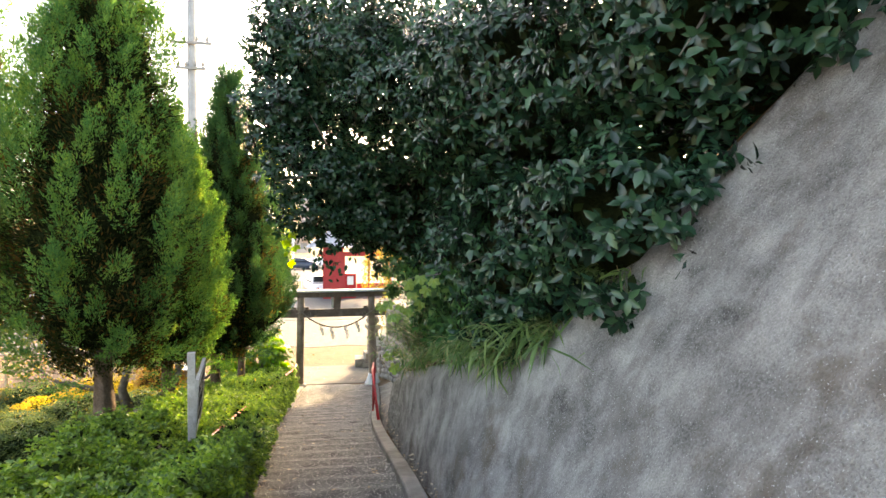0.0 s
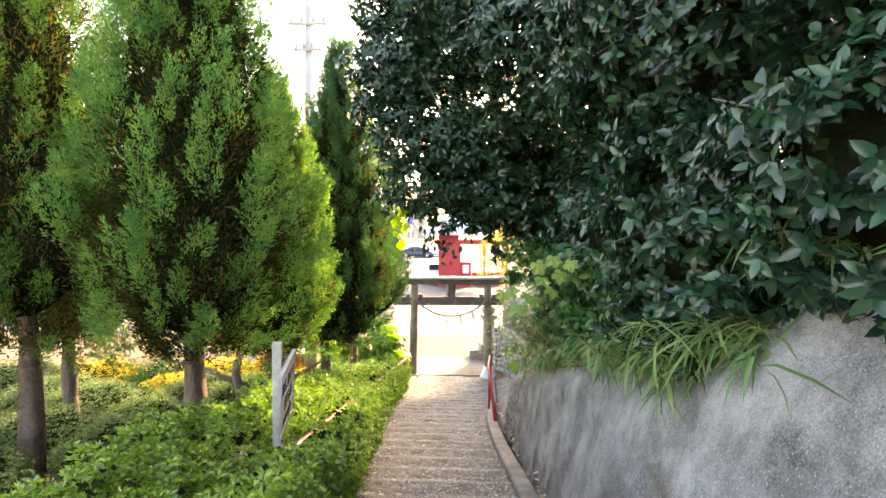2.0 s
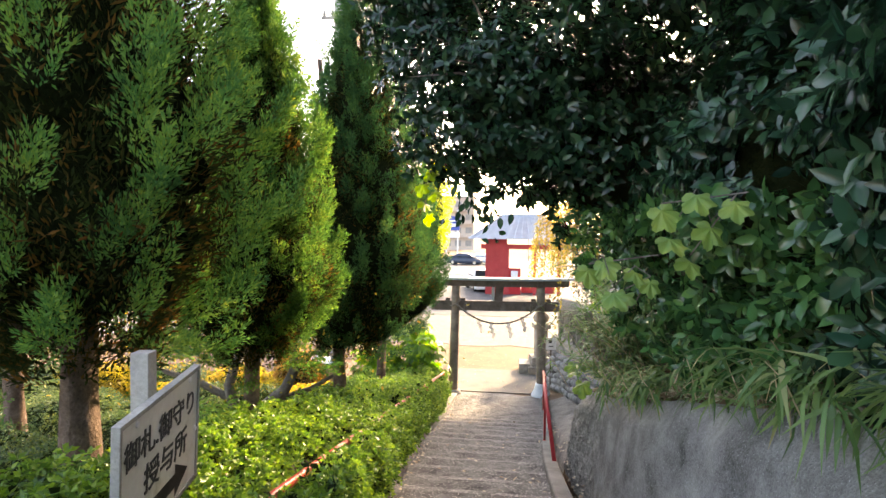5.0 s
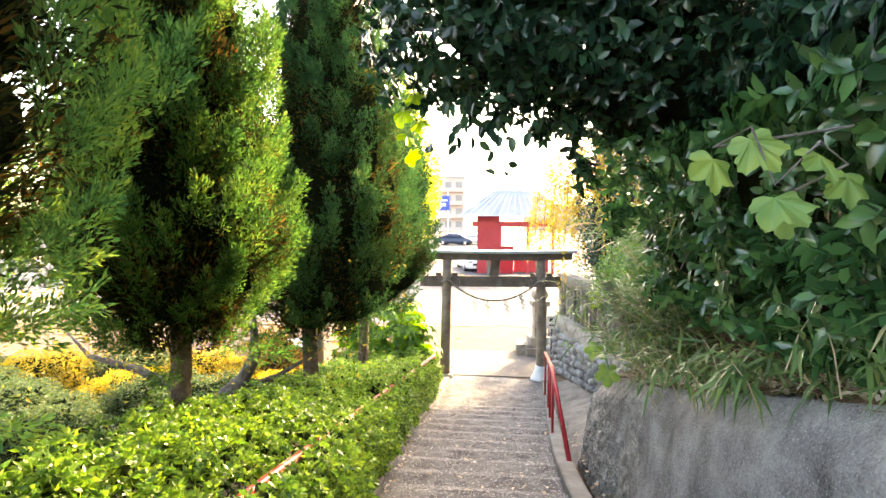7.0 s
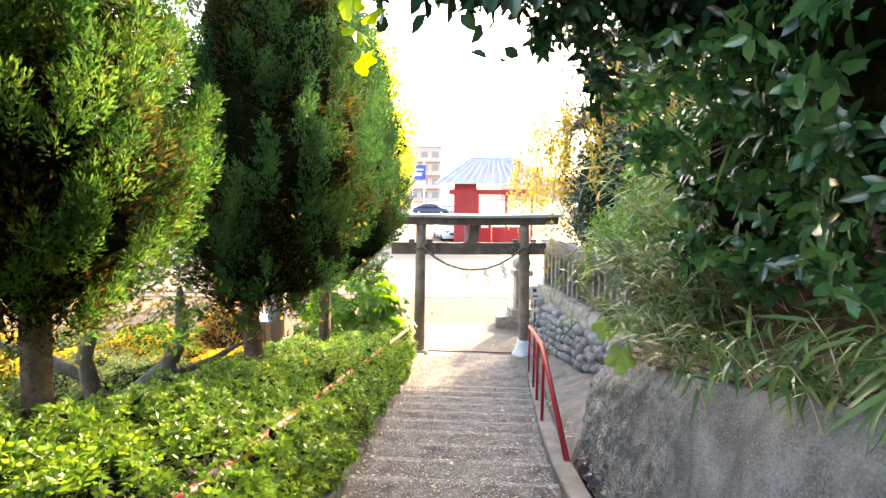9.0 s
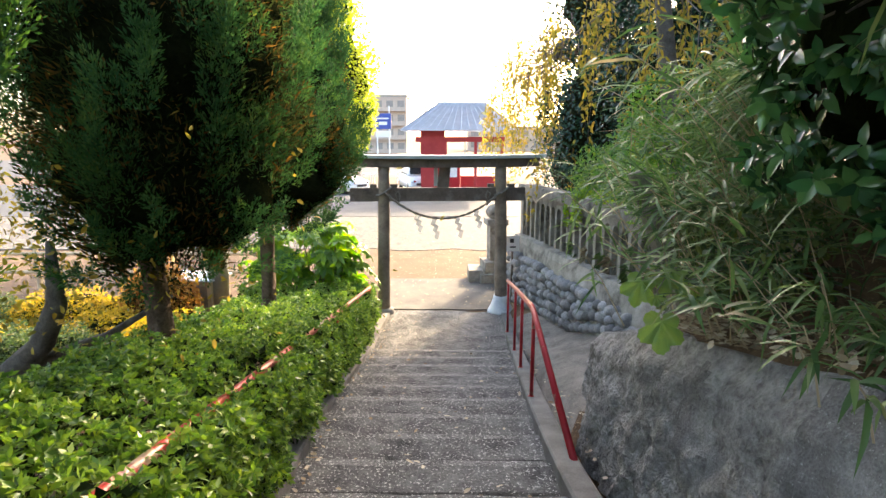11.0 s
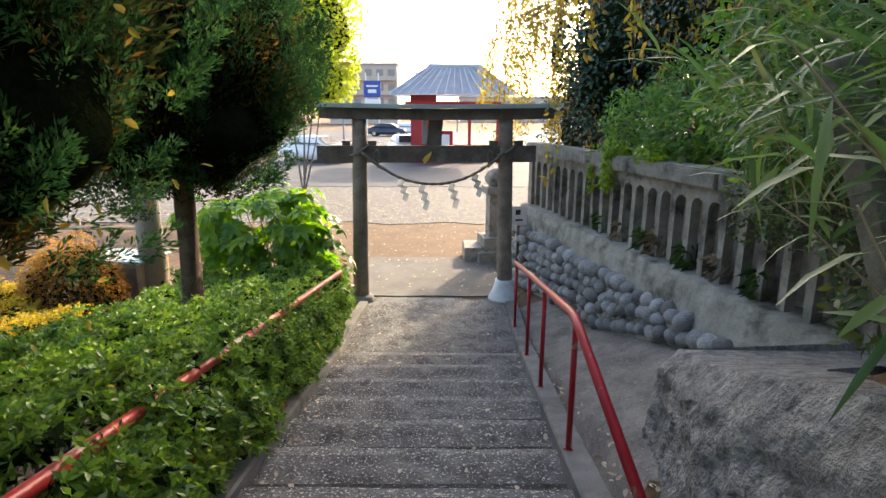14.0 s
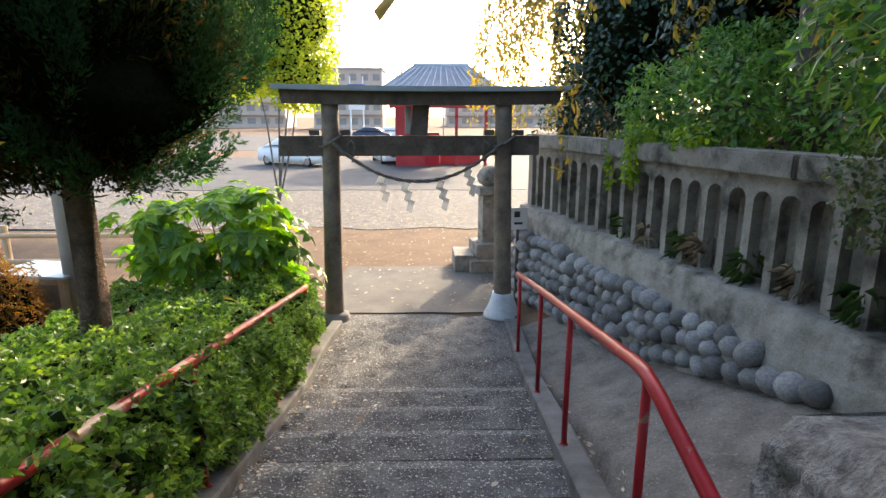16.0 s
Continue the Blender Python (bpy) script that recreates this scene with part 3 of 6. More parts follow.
# ---- the gate ----
def make_gate():
    g = thing("torii_gate", (0.06, 0.02, 0.02), "weathered wooden shrine gate with metal-capped lintel", "gate", rz=3.2)
    for s in (-1, 1):
        bm = bmesh.new()
        zs = [0, 0.3, 0.8, 1.4, 2.0, 2.4, 2.74]
        tube(bm, [(s * (1.1 - 0.018 * z) + 0.012 * noise.noise((z * 1.5, s, 0)), 0.01 * noise.noise((z, s, 5)), z) for z in zs], [0.122, 0.118, 0.113, 0.11, 0.108, 0.105, 0.104], 18)
        part("post", bm, M_WOOD, g, "grey weathered round post", True)
        if s > 0:
            bm = bmesh.new()
            tube(bm, [(s * 1.1, 0, z) for z in (0, 0.05, 0.14, 0.26, 0.33)], [0.255, 0.24, 0.19, 0.15, 0.14], 20)
        else:
            bm = bmesh.new()
            tube(bm, [(s * 1.1, 0, z) for z in (0, 0.03, 0.1, 0.13)], [0.2, 0.2, 0.19, 0.13], 20)
        part("footing", bm, M_WHITE if s > 0 else M_KERB, g, "white painted conical footing" if s > 0 else "grey concrete footing", True)
        for d in (-1, 1):
            bm = bmesh.new()
            box(bm, s * 1.06 + d * 0.185 - 0.06, s * 1.06 + d * 0.185 + 0.06, -0.05, 0.05, 2.365, 2.43, 0.008)
            part("wedge", bm, M_BEAM, g)
    def beam(name, x0, x1, hy, zb, zt, bow, flare, material, label):
        bm = bmesh.new()
        n, rings = 14, []
        for k in range(n + 1):
            u = k / n * 2 - 1
            x = (x0 + x1) / 2 + (x1 - x0) / 2 * u
            up = bow * u * u
            rings.append([bm.verts.new(p) for p in ((x, -hy, zb + up), (x, hy, zb + up), (x + flare * u, hy, zt + up), (x + flare * u, -hy, zt + up))])
        for a, b in zip(rings, rings[1:]):
            for k in range(4):
                bm.faces.new((a[k], a[(k + 1) % 4], b[(k + 1) % 4], b[k]))
        bm.faces.new(rings[0][::-1])
        bm.faces.new(rings[-1])
        bmesh.ops.bevel(bm, geom=[e for e in bm.edges if abs((e.verts[0].co - e.verts[1].co).normalized().x) > 0.9], offset=0.012, segments=2, affect="EDGES")
        return part(name, bm, material, g, label)
    beam("lintel", -1.6, 1.72, 0.12, 2.72, 2.875, 0.02, 0.02, M_BEAM, "dark timber lintel")
    beam("cap", -1.68, 1.82, 0.19, 2.877, 2.935, 0.02, 0.03, M_CAP, "pale blue-grey metal cap")
    beam("tie_beam", -1.66, 1.5, 0.055, 2.12, 2.36, 0.0, 0.0, M_BEAM, "dark squared tie beam")
    bm = bmesh.new()
    vs = [bm.verts.new(p) for p in ((-0.1, -0.05, 2.365), (0.11, -0.05, 2.365), (0.14, -0.05, 2.718), (-0.06, -0.05, 2.718), (-0.1, 0.05, 2.365), (0.11, 0.05, 2.365), (0.14, 0.05, 2.718), (-0.06, 0.05, 2.718))]
    for f in ((0, 1, 2, 3), (5, 4, 7, 6), (1, 5, 6, 2), (4, 0, 3, 7), (3, 2, 6, 7), (4, 5, 1, 0)):
        bm.faces.new([vs[i] for i in f])
    part("strut", bm, M_BEAM, g, "short strut between the beams")
    bm = bmesh.new()
    box(bm, -0.155, -0.085, 0.06, 0.09, 2.38, 2.71, 0.006)
    part("tablet", bm, M_CAP, g, "edge of the blue-grey name tablet")
    # rope with paper streamers
    r = thing("sacred_rope", (0.06, 0.02, 0.02), "twisted straw rope with white paper streamers hung across the gate", "rope", rz=3.2)
    bm = bmesh.new()
    n = 60
    line = []
    for k in range(n + 1):
        u = k / n * 2 - 1
        x = 1.02 * u
        line.append(Vector((x, -0.15, 1.82 + 0.46 * abs(u) ** 2.1)))
    for ph in (0, math.pi):
        tube(bm, [p + Vector((0, math.cos(i * 0.9 + ph), math.sin(i * 0.9 + ph))) * 0.011 for i, p in enumerate(line)], [0.015] * (n + 1), 7)
    part("rope_strand", bm, M_ROPE, r, soft=True)
    for s in (-1, 1):
        bm = bmesh.new()
        tube(bm, [(s * 1.06 + 0.135 * math.cos(a * math.tau / 20), 0.135 * math.sin(a * math.tau / 20), 2.32 + 0.09 * math.sin(a * math.tau / 20 + 1.0)) for a in range(21)], [0.017] * 21, 7, False)
        tube(bm, [(s * 0.82, -0.13, 2.16), (s * 0.85, -0.15, 2.26), (s * 0.8, -0.13, 2.31), (s * 0.77, -0.13, 2.24), (s * 0.8, -0.15, 2.05)], [0.012] * 5, 7)
        part("rope_loop", bm, M_ROPE, r, soft=True)
    for x, tall in ((-0.45, 0.3), (-0.15, 0.36), (0.28, 0.36), (0.62, 0.32)):
        bm = bmesh.new()
        z = 1.82 + 0.46 * abs(x / 1.02) ** 2.1 - 0.02
        seq = [(0, 0), (-0.045, -0.1), (0.035, -0.09), (-0.01, -0.2), (0.06, -0.19), (0.02, -0.31)]
        w, prev = 0.034, None
        for i, (dx, dz) in enumerate(seq):
            a = [bm.verts.new((x + dx - w * sgn, -0.155 - 0.012 * (i % 3), z + dz * tall / 0.31 + 0.02 * sgn)) for sgn in (-1, 1)]
            if prev:
                bm.faces.new((prev[0], prev[1], a[1], a[0]))
            prev = a
        bmesh.ops.solidify(bm, geom=bm.faces[:], thickness=0.002)
        part("paper_streamer", bm, M_PAPER, r, "folded white paper streamer")


make_gate()


# ---- handrails ----
def make_rail(name, pts, posts, mat_bar, label):
    r = thing(name, (pts[0][0], pts[0][1], G(pts[0][1])), label, "handrail")
    o = Vector((pts[0][0], pts[0][1], G(pts[0][1])))
    bm = bmesh.new()
    tube(bm, [Vector(p) - o for p in pts], [0.027] * len(pts), 12)
    part("rail", bm, mat_bar, r, soft=True)
    for x, y, zt in posts:
        bm = bmesh.new()
        tube(bm, [Vector((x, y, G(y) - 0.05)) - o, Vector((x, y, zt)) - o], [0.019, 0.019], 10)
        bmesh.ops.create_cone(bm, cap_ends=True, segments=12, radius1=0.034, radius2=0.022, depth=0.012, matrix=Matrix.Translation(Vector((x, y, G(y) + 0.1)) - o))
        part("rail_post", bm, M_RED, r, soft=True)


def lr(y):
    return (-1.14 - 0.0149 * (y + 1.22), y, 0.84 + 0.175 * (-1.22 - y))


make_rail("handrail", [(lr(y)[0], y, lr(y)[2]) for y in [-1.22 - 0.6 * k for k in range(21)]], [(lr(y)[0], y, lr(y)[2]) for y in (-1.28, -2.75, -4.3, -5.9, -7.4, -8.9, -10.4, -11.7)], M_WORN, "red painted steel handrail with worn paint half buried in the hedge")
make_rail("handrail", [(1.125, -1.24, 0.96), (1.12, -1.3, 0.975), (1.035, -2.9, 1.28), (0.9, -5.08, 1.69), (0.892, -5.2, 1.705), (0.893, -5.33, 1.675), (0.93, -6.85, 1.14)], [(1.125, -1.36, 0.98), (1.08, -2.6, 1.21), (1.0, -3.8, 1.44), (0.91, -5.18, 1.69)], M_RED, "red painted steel handrail bent down to the kerb")


# ---- the concrete fence on its cobbled base ----
def make_fence():
    f = thing("fence_wall", (0, 0, 0), "weathered concrete balustrade with arched openings on a cobbled base", "fence", kind="structure")
    along = Vector((-0.204, 1, 0)).normalized()
    out = Vector((-1, -0.204, 0)).normalized()
    def P(y, d, z):
        return Vector((fence_x(y), y, z)) + out * d
    def base_z(y):
        return 1.39
    def prism(bm, a, b, d0, d1, z0, z1):
        vs = [bm.verts.new(P(y, d, z + base_z(y) - 1.2)) for y in (a, b) for d, z in ((d0, z0), (d1, z0), (d1, z1), (d0, z1))]
        for q in ((0, 1, 2, 3), (7, 6, 5, 4), (0, 4, 5, 1), (1, 5, 6, 2), (2, 6, 7, 3), (3, 7, 4, 0)):
            bm.faces.new([vs[i] for i in q])
        bmesh.ops.recalc_face_normals(bm, faces=bm.faces)
    # sloping concrete base with a ledge
    bm = bmesh.new()
    rows = []
    for k in range(28):
        y = 1.0 - 0.25 * k
        b = base_z(y)
        w = 0.015 * noise.noise((y * 4, 0, 3))
        gz = G(y) + 0.35 * (fence_x(y) - 1.3) * smooth(1.2, -0.4, y) - 0.15
        rows.append([bm.verts.new(P(y, d + w, z)) for d, z in ((0.26, gz), (0.22, (gz + b) / 2), (0.16, b - 0.12), (0.12, b - 0.01), (0.08, b), (-0.3, b + 0.02), (-0.34, gz))])
    for a, b in zip(rows, rows[1:]):
        for k in range(6):
            bm.faces.new((a[k], a[k + 1], b[k + 1], b[k]))
    bm.faces.new(rows[0])
    bmesh.ops.recalc_face_normals(bm, faces=bm.faces)
    part("plinth", bm, M_FENCE, f, "cracked concrete ledge")
    # back panel
    bm = bmesh.new()
    prism(bm, 0.85, -5.5, -0.2, -0.26, 1.2, 2.01)
    part("back_panel", bm, M_FENCE, f, "grey panel behind the openings")
    # arched balusters
    n, pitch = 26, 0.237
    for k in range(n):
        y0 = 0.72 - k * pitch
        bm = bmesh.new()
        w, top = 0.037, 1.985
        prof = [(-w, 1.205), (w, 1.205), (w, top - 0.16)]
        half = pitch * 1.0206 / 2 - 0.001
        for a in range(1, 7):
            t = a / 6 * math.pi / 2
            prof.append((half - (half - w) * math.cos(t), top - 0.16 + (half - w) * math.sin(t)))
        prof += [(half, 2.01), (-half, 2.01)]
        for a in range(6, 0, -1):
            t = a / 6 * math.pi / 2
            prof.append((-(half - (half - w) * math.cos(t)), top - 0.16 + (half - w) * math.sin(t)))
        prof.append((-w, top - 0.16))
        rings = []
        for d in (0.0, -0.1):
            rings.append([bm.verts.new(P(y0, d, 0) + along * u + Vector((0, 0, z + base_z(y0 + u) - 1.2))) for u, z in prof])
        bm.faces.new(rings[0])
        bm.faces.new(rings[1][::-1])
        m = len(prof)
        for i in range(m):
            bm.faces.new((rings[0][i], rings[1][i], rings[1][(i + 1) % m], rings[0][(i + 1) % m]))
        bmesh.ops.recalc_face_normals(bm, faces=bm.faces)
        part("baluster", bm, M_FENCE, f)
    # end pier and coping blocks
    bm = bmesh.new()
    prism(bm, 0.98, 0.842, 0.02, -0.16, 1.2, 2.01)
    part("pier", bm, M_FENCE, f)
    y = 1.02
    rng = random.Random(8)
    for k in range(4):
        l = (2.1, 2.4, 1.5, 0.7)[k]
        bm = bmesh.new()
        lift = rng.uniform(-0.008, 0.012)
        prism(bm, y, y - l + 0.015, 0.06 + rng.uniform(-0.01, 0.01), -0.22, 2.022 + lift, 2.19 + lift)
        bmesh.ops.bevel(bm, geom=bm.edges[:], offset=0.014, segments=2, affect="EDGES")
        part("coping", bm, M_FENCE, f)
        y -= l
    # cobbles set into the base, in sloping courses
    shapes = []
    for k in range(6):
        bm = bmesh.new()
        bmesh.ops.create_icosphere(bm, subdivisions=2, radius=1)
        for v in bm.verts:
            v.co *= 1 + 0.16 * noise.noise(v.co * 1.4 + Vector((k * 7, 0, 0)))
        shapes.append(mesh_of(bm, M_STONE, "cobble", True))
    rng = random.Random(11)
    y = 0.9
    while y > -4.15:
        gz = G(y) + 0.35 * (fence_x(y) - 1.3) * smooth(1.2, -0.4, y)
        top = base_z(y) - 0.27
        rows_n = max(1, int(round((top - gz) / 0.15)))
        if y < -3.6:
            rows_n = 1
        for r in range(rows_n):
            z = gz + 0.06 + (top - gz) * r / max(1, rows_n) + rng.uniform(-0.02, 0.02)
            ob = new("cobble", shapes[rng.randrange(6)])
            s = rng.uniform(0.08, 0.112) * (1 + 0.08 * smooth(-2.6, -3.8, y))
            c = P(y + rng.uniform(-0.025, 0.025) + 0.07 * (r % 2), 0.235 - 0.03 * r / max(1, rows_n) + rng.uniform(-0.012, 0.012), z)
            ob.matrix_world = Matrix.LocRotScale(c, Euler((rng.uniform(-0.5, 0.5), rng.uniform(-0.5, 0.5), rng.uniform(0, 6))), (s * 1.05, s * 0.95, s * 0.86))
            ob.parent = f
        y -= 0.165


make_fence()


# ---- trees and hedges ----
def trunk_mesh(pts, radii, sides=14, seed=0, ridges=0.12):
    bm = bmesh.new()
    tube(bm, pts, radii, sides)
    for v in bm.verts:
        n = noise.noise((v.co.x * 9 + seed, v.co.y * 9, v.co.z * 1.2))
        v.co.x += n * ridges * radii[0]
        v.co.y += noise.noise((v.co.y * 9 + seed, v.co.x * 9 + 5, v.co.z * 1.2)) * ridges * radii[0]
    return bm


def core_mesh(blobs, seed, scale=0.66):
    """A crown's inner shade as an added dark solid: lumpy lobes joined into one mass."""
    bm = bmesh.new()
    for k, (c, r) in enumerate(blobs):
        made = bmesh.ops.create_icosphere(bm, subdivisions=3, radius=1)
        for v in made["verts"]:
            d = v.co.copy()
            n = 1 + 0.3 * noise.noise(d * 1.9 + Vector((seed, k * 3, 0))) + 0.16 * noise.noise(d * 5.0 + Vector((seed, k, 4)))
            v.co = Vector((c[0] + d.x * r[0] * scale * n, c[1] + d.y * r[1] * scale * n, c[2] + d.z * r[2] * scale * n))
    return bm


def make_cypress(x, y, base, crown_z, top, rad, seed, label, lean=0.0, tuft=1.0, off=(0, 0), leaf=None, core=0.56):
    """A conifer with flame-shaped tufts that point up and out."""
    rng = np.random.default_rng(seed)
    tr = thing("conifer_tree", (x, y, base), label, "tree", "conifers along the stairs")
    h = top - base
    bm = trunk_mesh([(lean * z + 0.03 * math.sin(z * 2 + seed), 0.03 * math.cos(z * 3 + seed), z) for z in np.linspace(-0.2, h * 0.85, 9)], list(np.linspace(0.11, 0.03, 9)), 14, seed, 0.5)
    part("trunk", bm, M_BARK, tr, "red-brown flaking trunk", True)
    cz, H = crown_z - base, top - crown_z
    def radius(u):
        return rad * np.clip(np.minimum(0.42 + 3.0 * u, 1.0), 0, 1) * np.clip(1 - np.clip((u - 0.22) / 0.8, 0, 1) ** 1.35, 0.04, 1)
    # limbs
    for k in range(9):
        a, u = rng.random() * math.tau, 0.05 + 0.6 * rng.random()
        r = float(radius(np.array([u + 0.12]))[0]) * 0.75
        z0 = cz + H * u - 0.25
        bm = bmesh.new()
        tube(bm, [(lean * z0, 0, z0), (off[0] * u + r * 0.5 * math.cos(a), r * 0.5 * math.sin(a), z0 + 0.15), (off[0] * u + r * math.cos(a), r * math.sin(a), z0 + 0.5)], [0.035, 0.022, 0.008], 7)
        part("limb", bm, M_BARK, tr, soft=True)
    # plumes: flame-shaped sprays, each out of slim sprigs clad in scale leaves
    n = int(330 * tuft)
    u = ((np.arange(n) + 0.5) / n) ** 0.9
    a = np.arange(n) * 2.39996 + 0.3 * rng.normal(size=n)
    bump = 1 + 0.16 * np.sin(a * 3 + seed) * np.sin(u * 9 + seed) + 0.1 * rng.normal(size=n)
    r = radius(u) * bump * 0.92
    shift = np.minimum(u * 2, 1)
    c = np.stack([r * np.cos(a) + off[0] * shift, r * np.sin(a) + off[1] * shift, cz + H * u - 0.12 + 0.06 * rng.normal(size=n)], 1)
    low = np.clip(1 - u / 0.12, 0, 1)
    ax = unit(np.stack([np.cos(a) * (0.42 + 0.3 * low), np.sin(a) * (0.42 + 0.3 * low), 0.8 + 0.6 * u - 0.75 * low], 1) + 0.14 * rng.normal(size=(n, 3)))
    ln = (0.34 + 0.34 * rng.random(n) ** 1.6) * (1 - 0.25 * u)
    q, m = 11, 40
    s0 = (np.arange(q) + 0.5)[None] / q * 0.85 + 0.05 * rng.random((n, q))
    ang = np.arange(q)[None] * 2.4 + rng.random((n, q)) * 1.2
    e1 = unit(np.cross(ax, [0.3, 0.5, 0.1]))
    e2 = np.cross(ax, e1)
    rd = e1[:, None] * np.cos(ang)[..., None] + e2[:, None] * np.sin(ang)[..., None]
    sd = ax[:, None] * 0.85 + rd * (0.62 * (1 - 0.6 * s0))[..., None] + [0, 0, 0.12]
    sd /= np.linalg.norm(sd, axis=2, keepdims=True)
    s1 = (0.17 * (1.1 - 0.45 * s0) * (0.8 + 0.4 * rng.random((n, q))))
    o0 = c[:, None] + ax[:, None] * (s0 * ln[:, None])[..., None] + rd * (0.035 * (1 - s0))[..., None]
    f = rng.random((n, q, m))
    jit = rng.normal(size=(n, q, m, 3))
    P = o0[:, :, None] + sd[:, :, None] * (s1[..., None] * f)[..., None] + jit * (0.017 * (1.15 - 0.8 * f))[..., None]
    D = sd[:, :, None] + 0.55 * jit * (1.1 - 0.6 * f)[..., None]
    P, D = P.reshape(-1, 3), D.reshape(-1, 3)
    v = blades(rng, P, D, 0.024 + 0.022 * rng.random(len(P)), 0.009 + 0.005 * rng.random(len(P)), 0.0)
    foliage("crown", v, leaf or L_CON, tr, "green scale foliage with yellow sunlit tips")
    # brown-green inner foliage, darkened for shade, over a dense dark middle
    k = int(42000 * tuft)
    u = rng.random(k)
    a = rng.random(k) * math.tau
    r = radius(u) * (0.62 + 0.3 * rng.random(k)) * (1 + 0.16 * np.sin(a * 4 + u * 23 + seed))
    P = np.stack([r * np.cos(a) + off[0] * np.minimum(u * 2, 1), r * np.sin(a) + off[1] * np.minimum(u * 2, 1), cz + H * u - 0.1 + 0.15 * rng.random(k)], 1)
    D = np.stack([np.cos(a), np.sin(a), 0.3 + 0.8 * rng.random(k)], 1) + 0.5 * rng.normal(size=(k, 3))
    foliage("inner_foliage", blades(rng, P, D, 0.05 + 0.05 * rng.random(k), 0.016, 0.05), L_CONIN, tr, "brown inner foliage with shade put into its dark colour")
    # added dark solid: paints the shade seen between the plumes
    lobes = []
    for q in (0.16, 0.28, 0.38, 0.48, 0.6, 0.72, 0.84):
        rr = float(radius(np.array([q]))[0])
        lobes.append(((off[0] * min(q * 2, 1), off[1] * min(q * 2, 1), cz + H * q), (rr, rr, H * 0.17)))
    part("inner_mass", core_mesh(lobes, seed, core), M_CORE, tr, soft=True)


GR = ground_z
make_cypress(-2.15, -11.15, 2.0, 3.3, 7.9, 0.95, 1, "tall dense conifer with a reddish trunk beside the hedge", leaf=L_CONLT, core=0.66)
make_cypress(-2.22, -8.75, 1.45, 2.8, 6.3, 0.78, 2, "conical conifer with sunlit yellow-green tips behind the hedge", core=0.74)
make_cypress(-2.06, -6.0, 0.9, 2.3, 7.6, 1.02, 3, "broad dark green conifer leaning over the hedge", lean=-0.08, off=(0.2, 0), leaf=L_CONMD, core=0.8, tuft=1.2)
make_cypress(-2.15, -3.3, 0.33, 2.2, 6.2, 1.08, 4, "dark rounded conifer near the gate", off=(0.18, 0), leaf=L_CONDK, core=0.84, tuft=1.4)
make_cypress(-3.95, -10.9, 1.85, 3.3, 8.4, 1.05, 5, "shaded conifer with a grey trunk at the back of the garden", tuft=0.85)
make_cypress(-5.6, -8.0, 1.2, 2.6, 6.6, 1.0, 6, "conifer farther back in the garden", tuft=0.6)


def rosettes(rng, P, N, per, L, W):
    """Whorls of small leaves at the ends of twigs."""
    n = len(P)
    ax = unit(N * 0.7 + np.array([0, 0, 0.6]) + 0.35 * rng.normal(size=(n, 3)))
    e1 = unit(np.cross(ax, rng.normal(size=(n, 3))))
    e2 = np.cross(ax, e1)
    Ps, Ds = [], []
    for k in range(per):
        t = math.tau * k / per + rng.random(n) * 0.8
        d = e1 * np.cos(t)[:, None] + e2 * np.sin(t)[:, None]
        Ps.append(P + 0.004 * d)
        Ds.append(d + ax * (0.25 + 0.7 * rng.random((n, 1))))
    P2, D2 = np.concatenate(Ps), np.concatenate(Ds)
    k = len(P2)
    return blades(rng, P2, D2, L * (0.7 + 0.6 * rng.random(k)), W * (0.8 + 0.4 * rng.random(k)), 0.12)


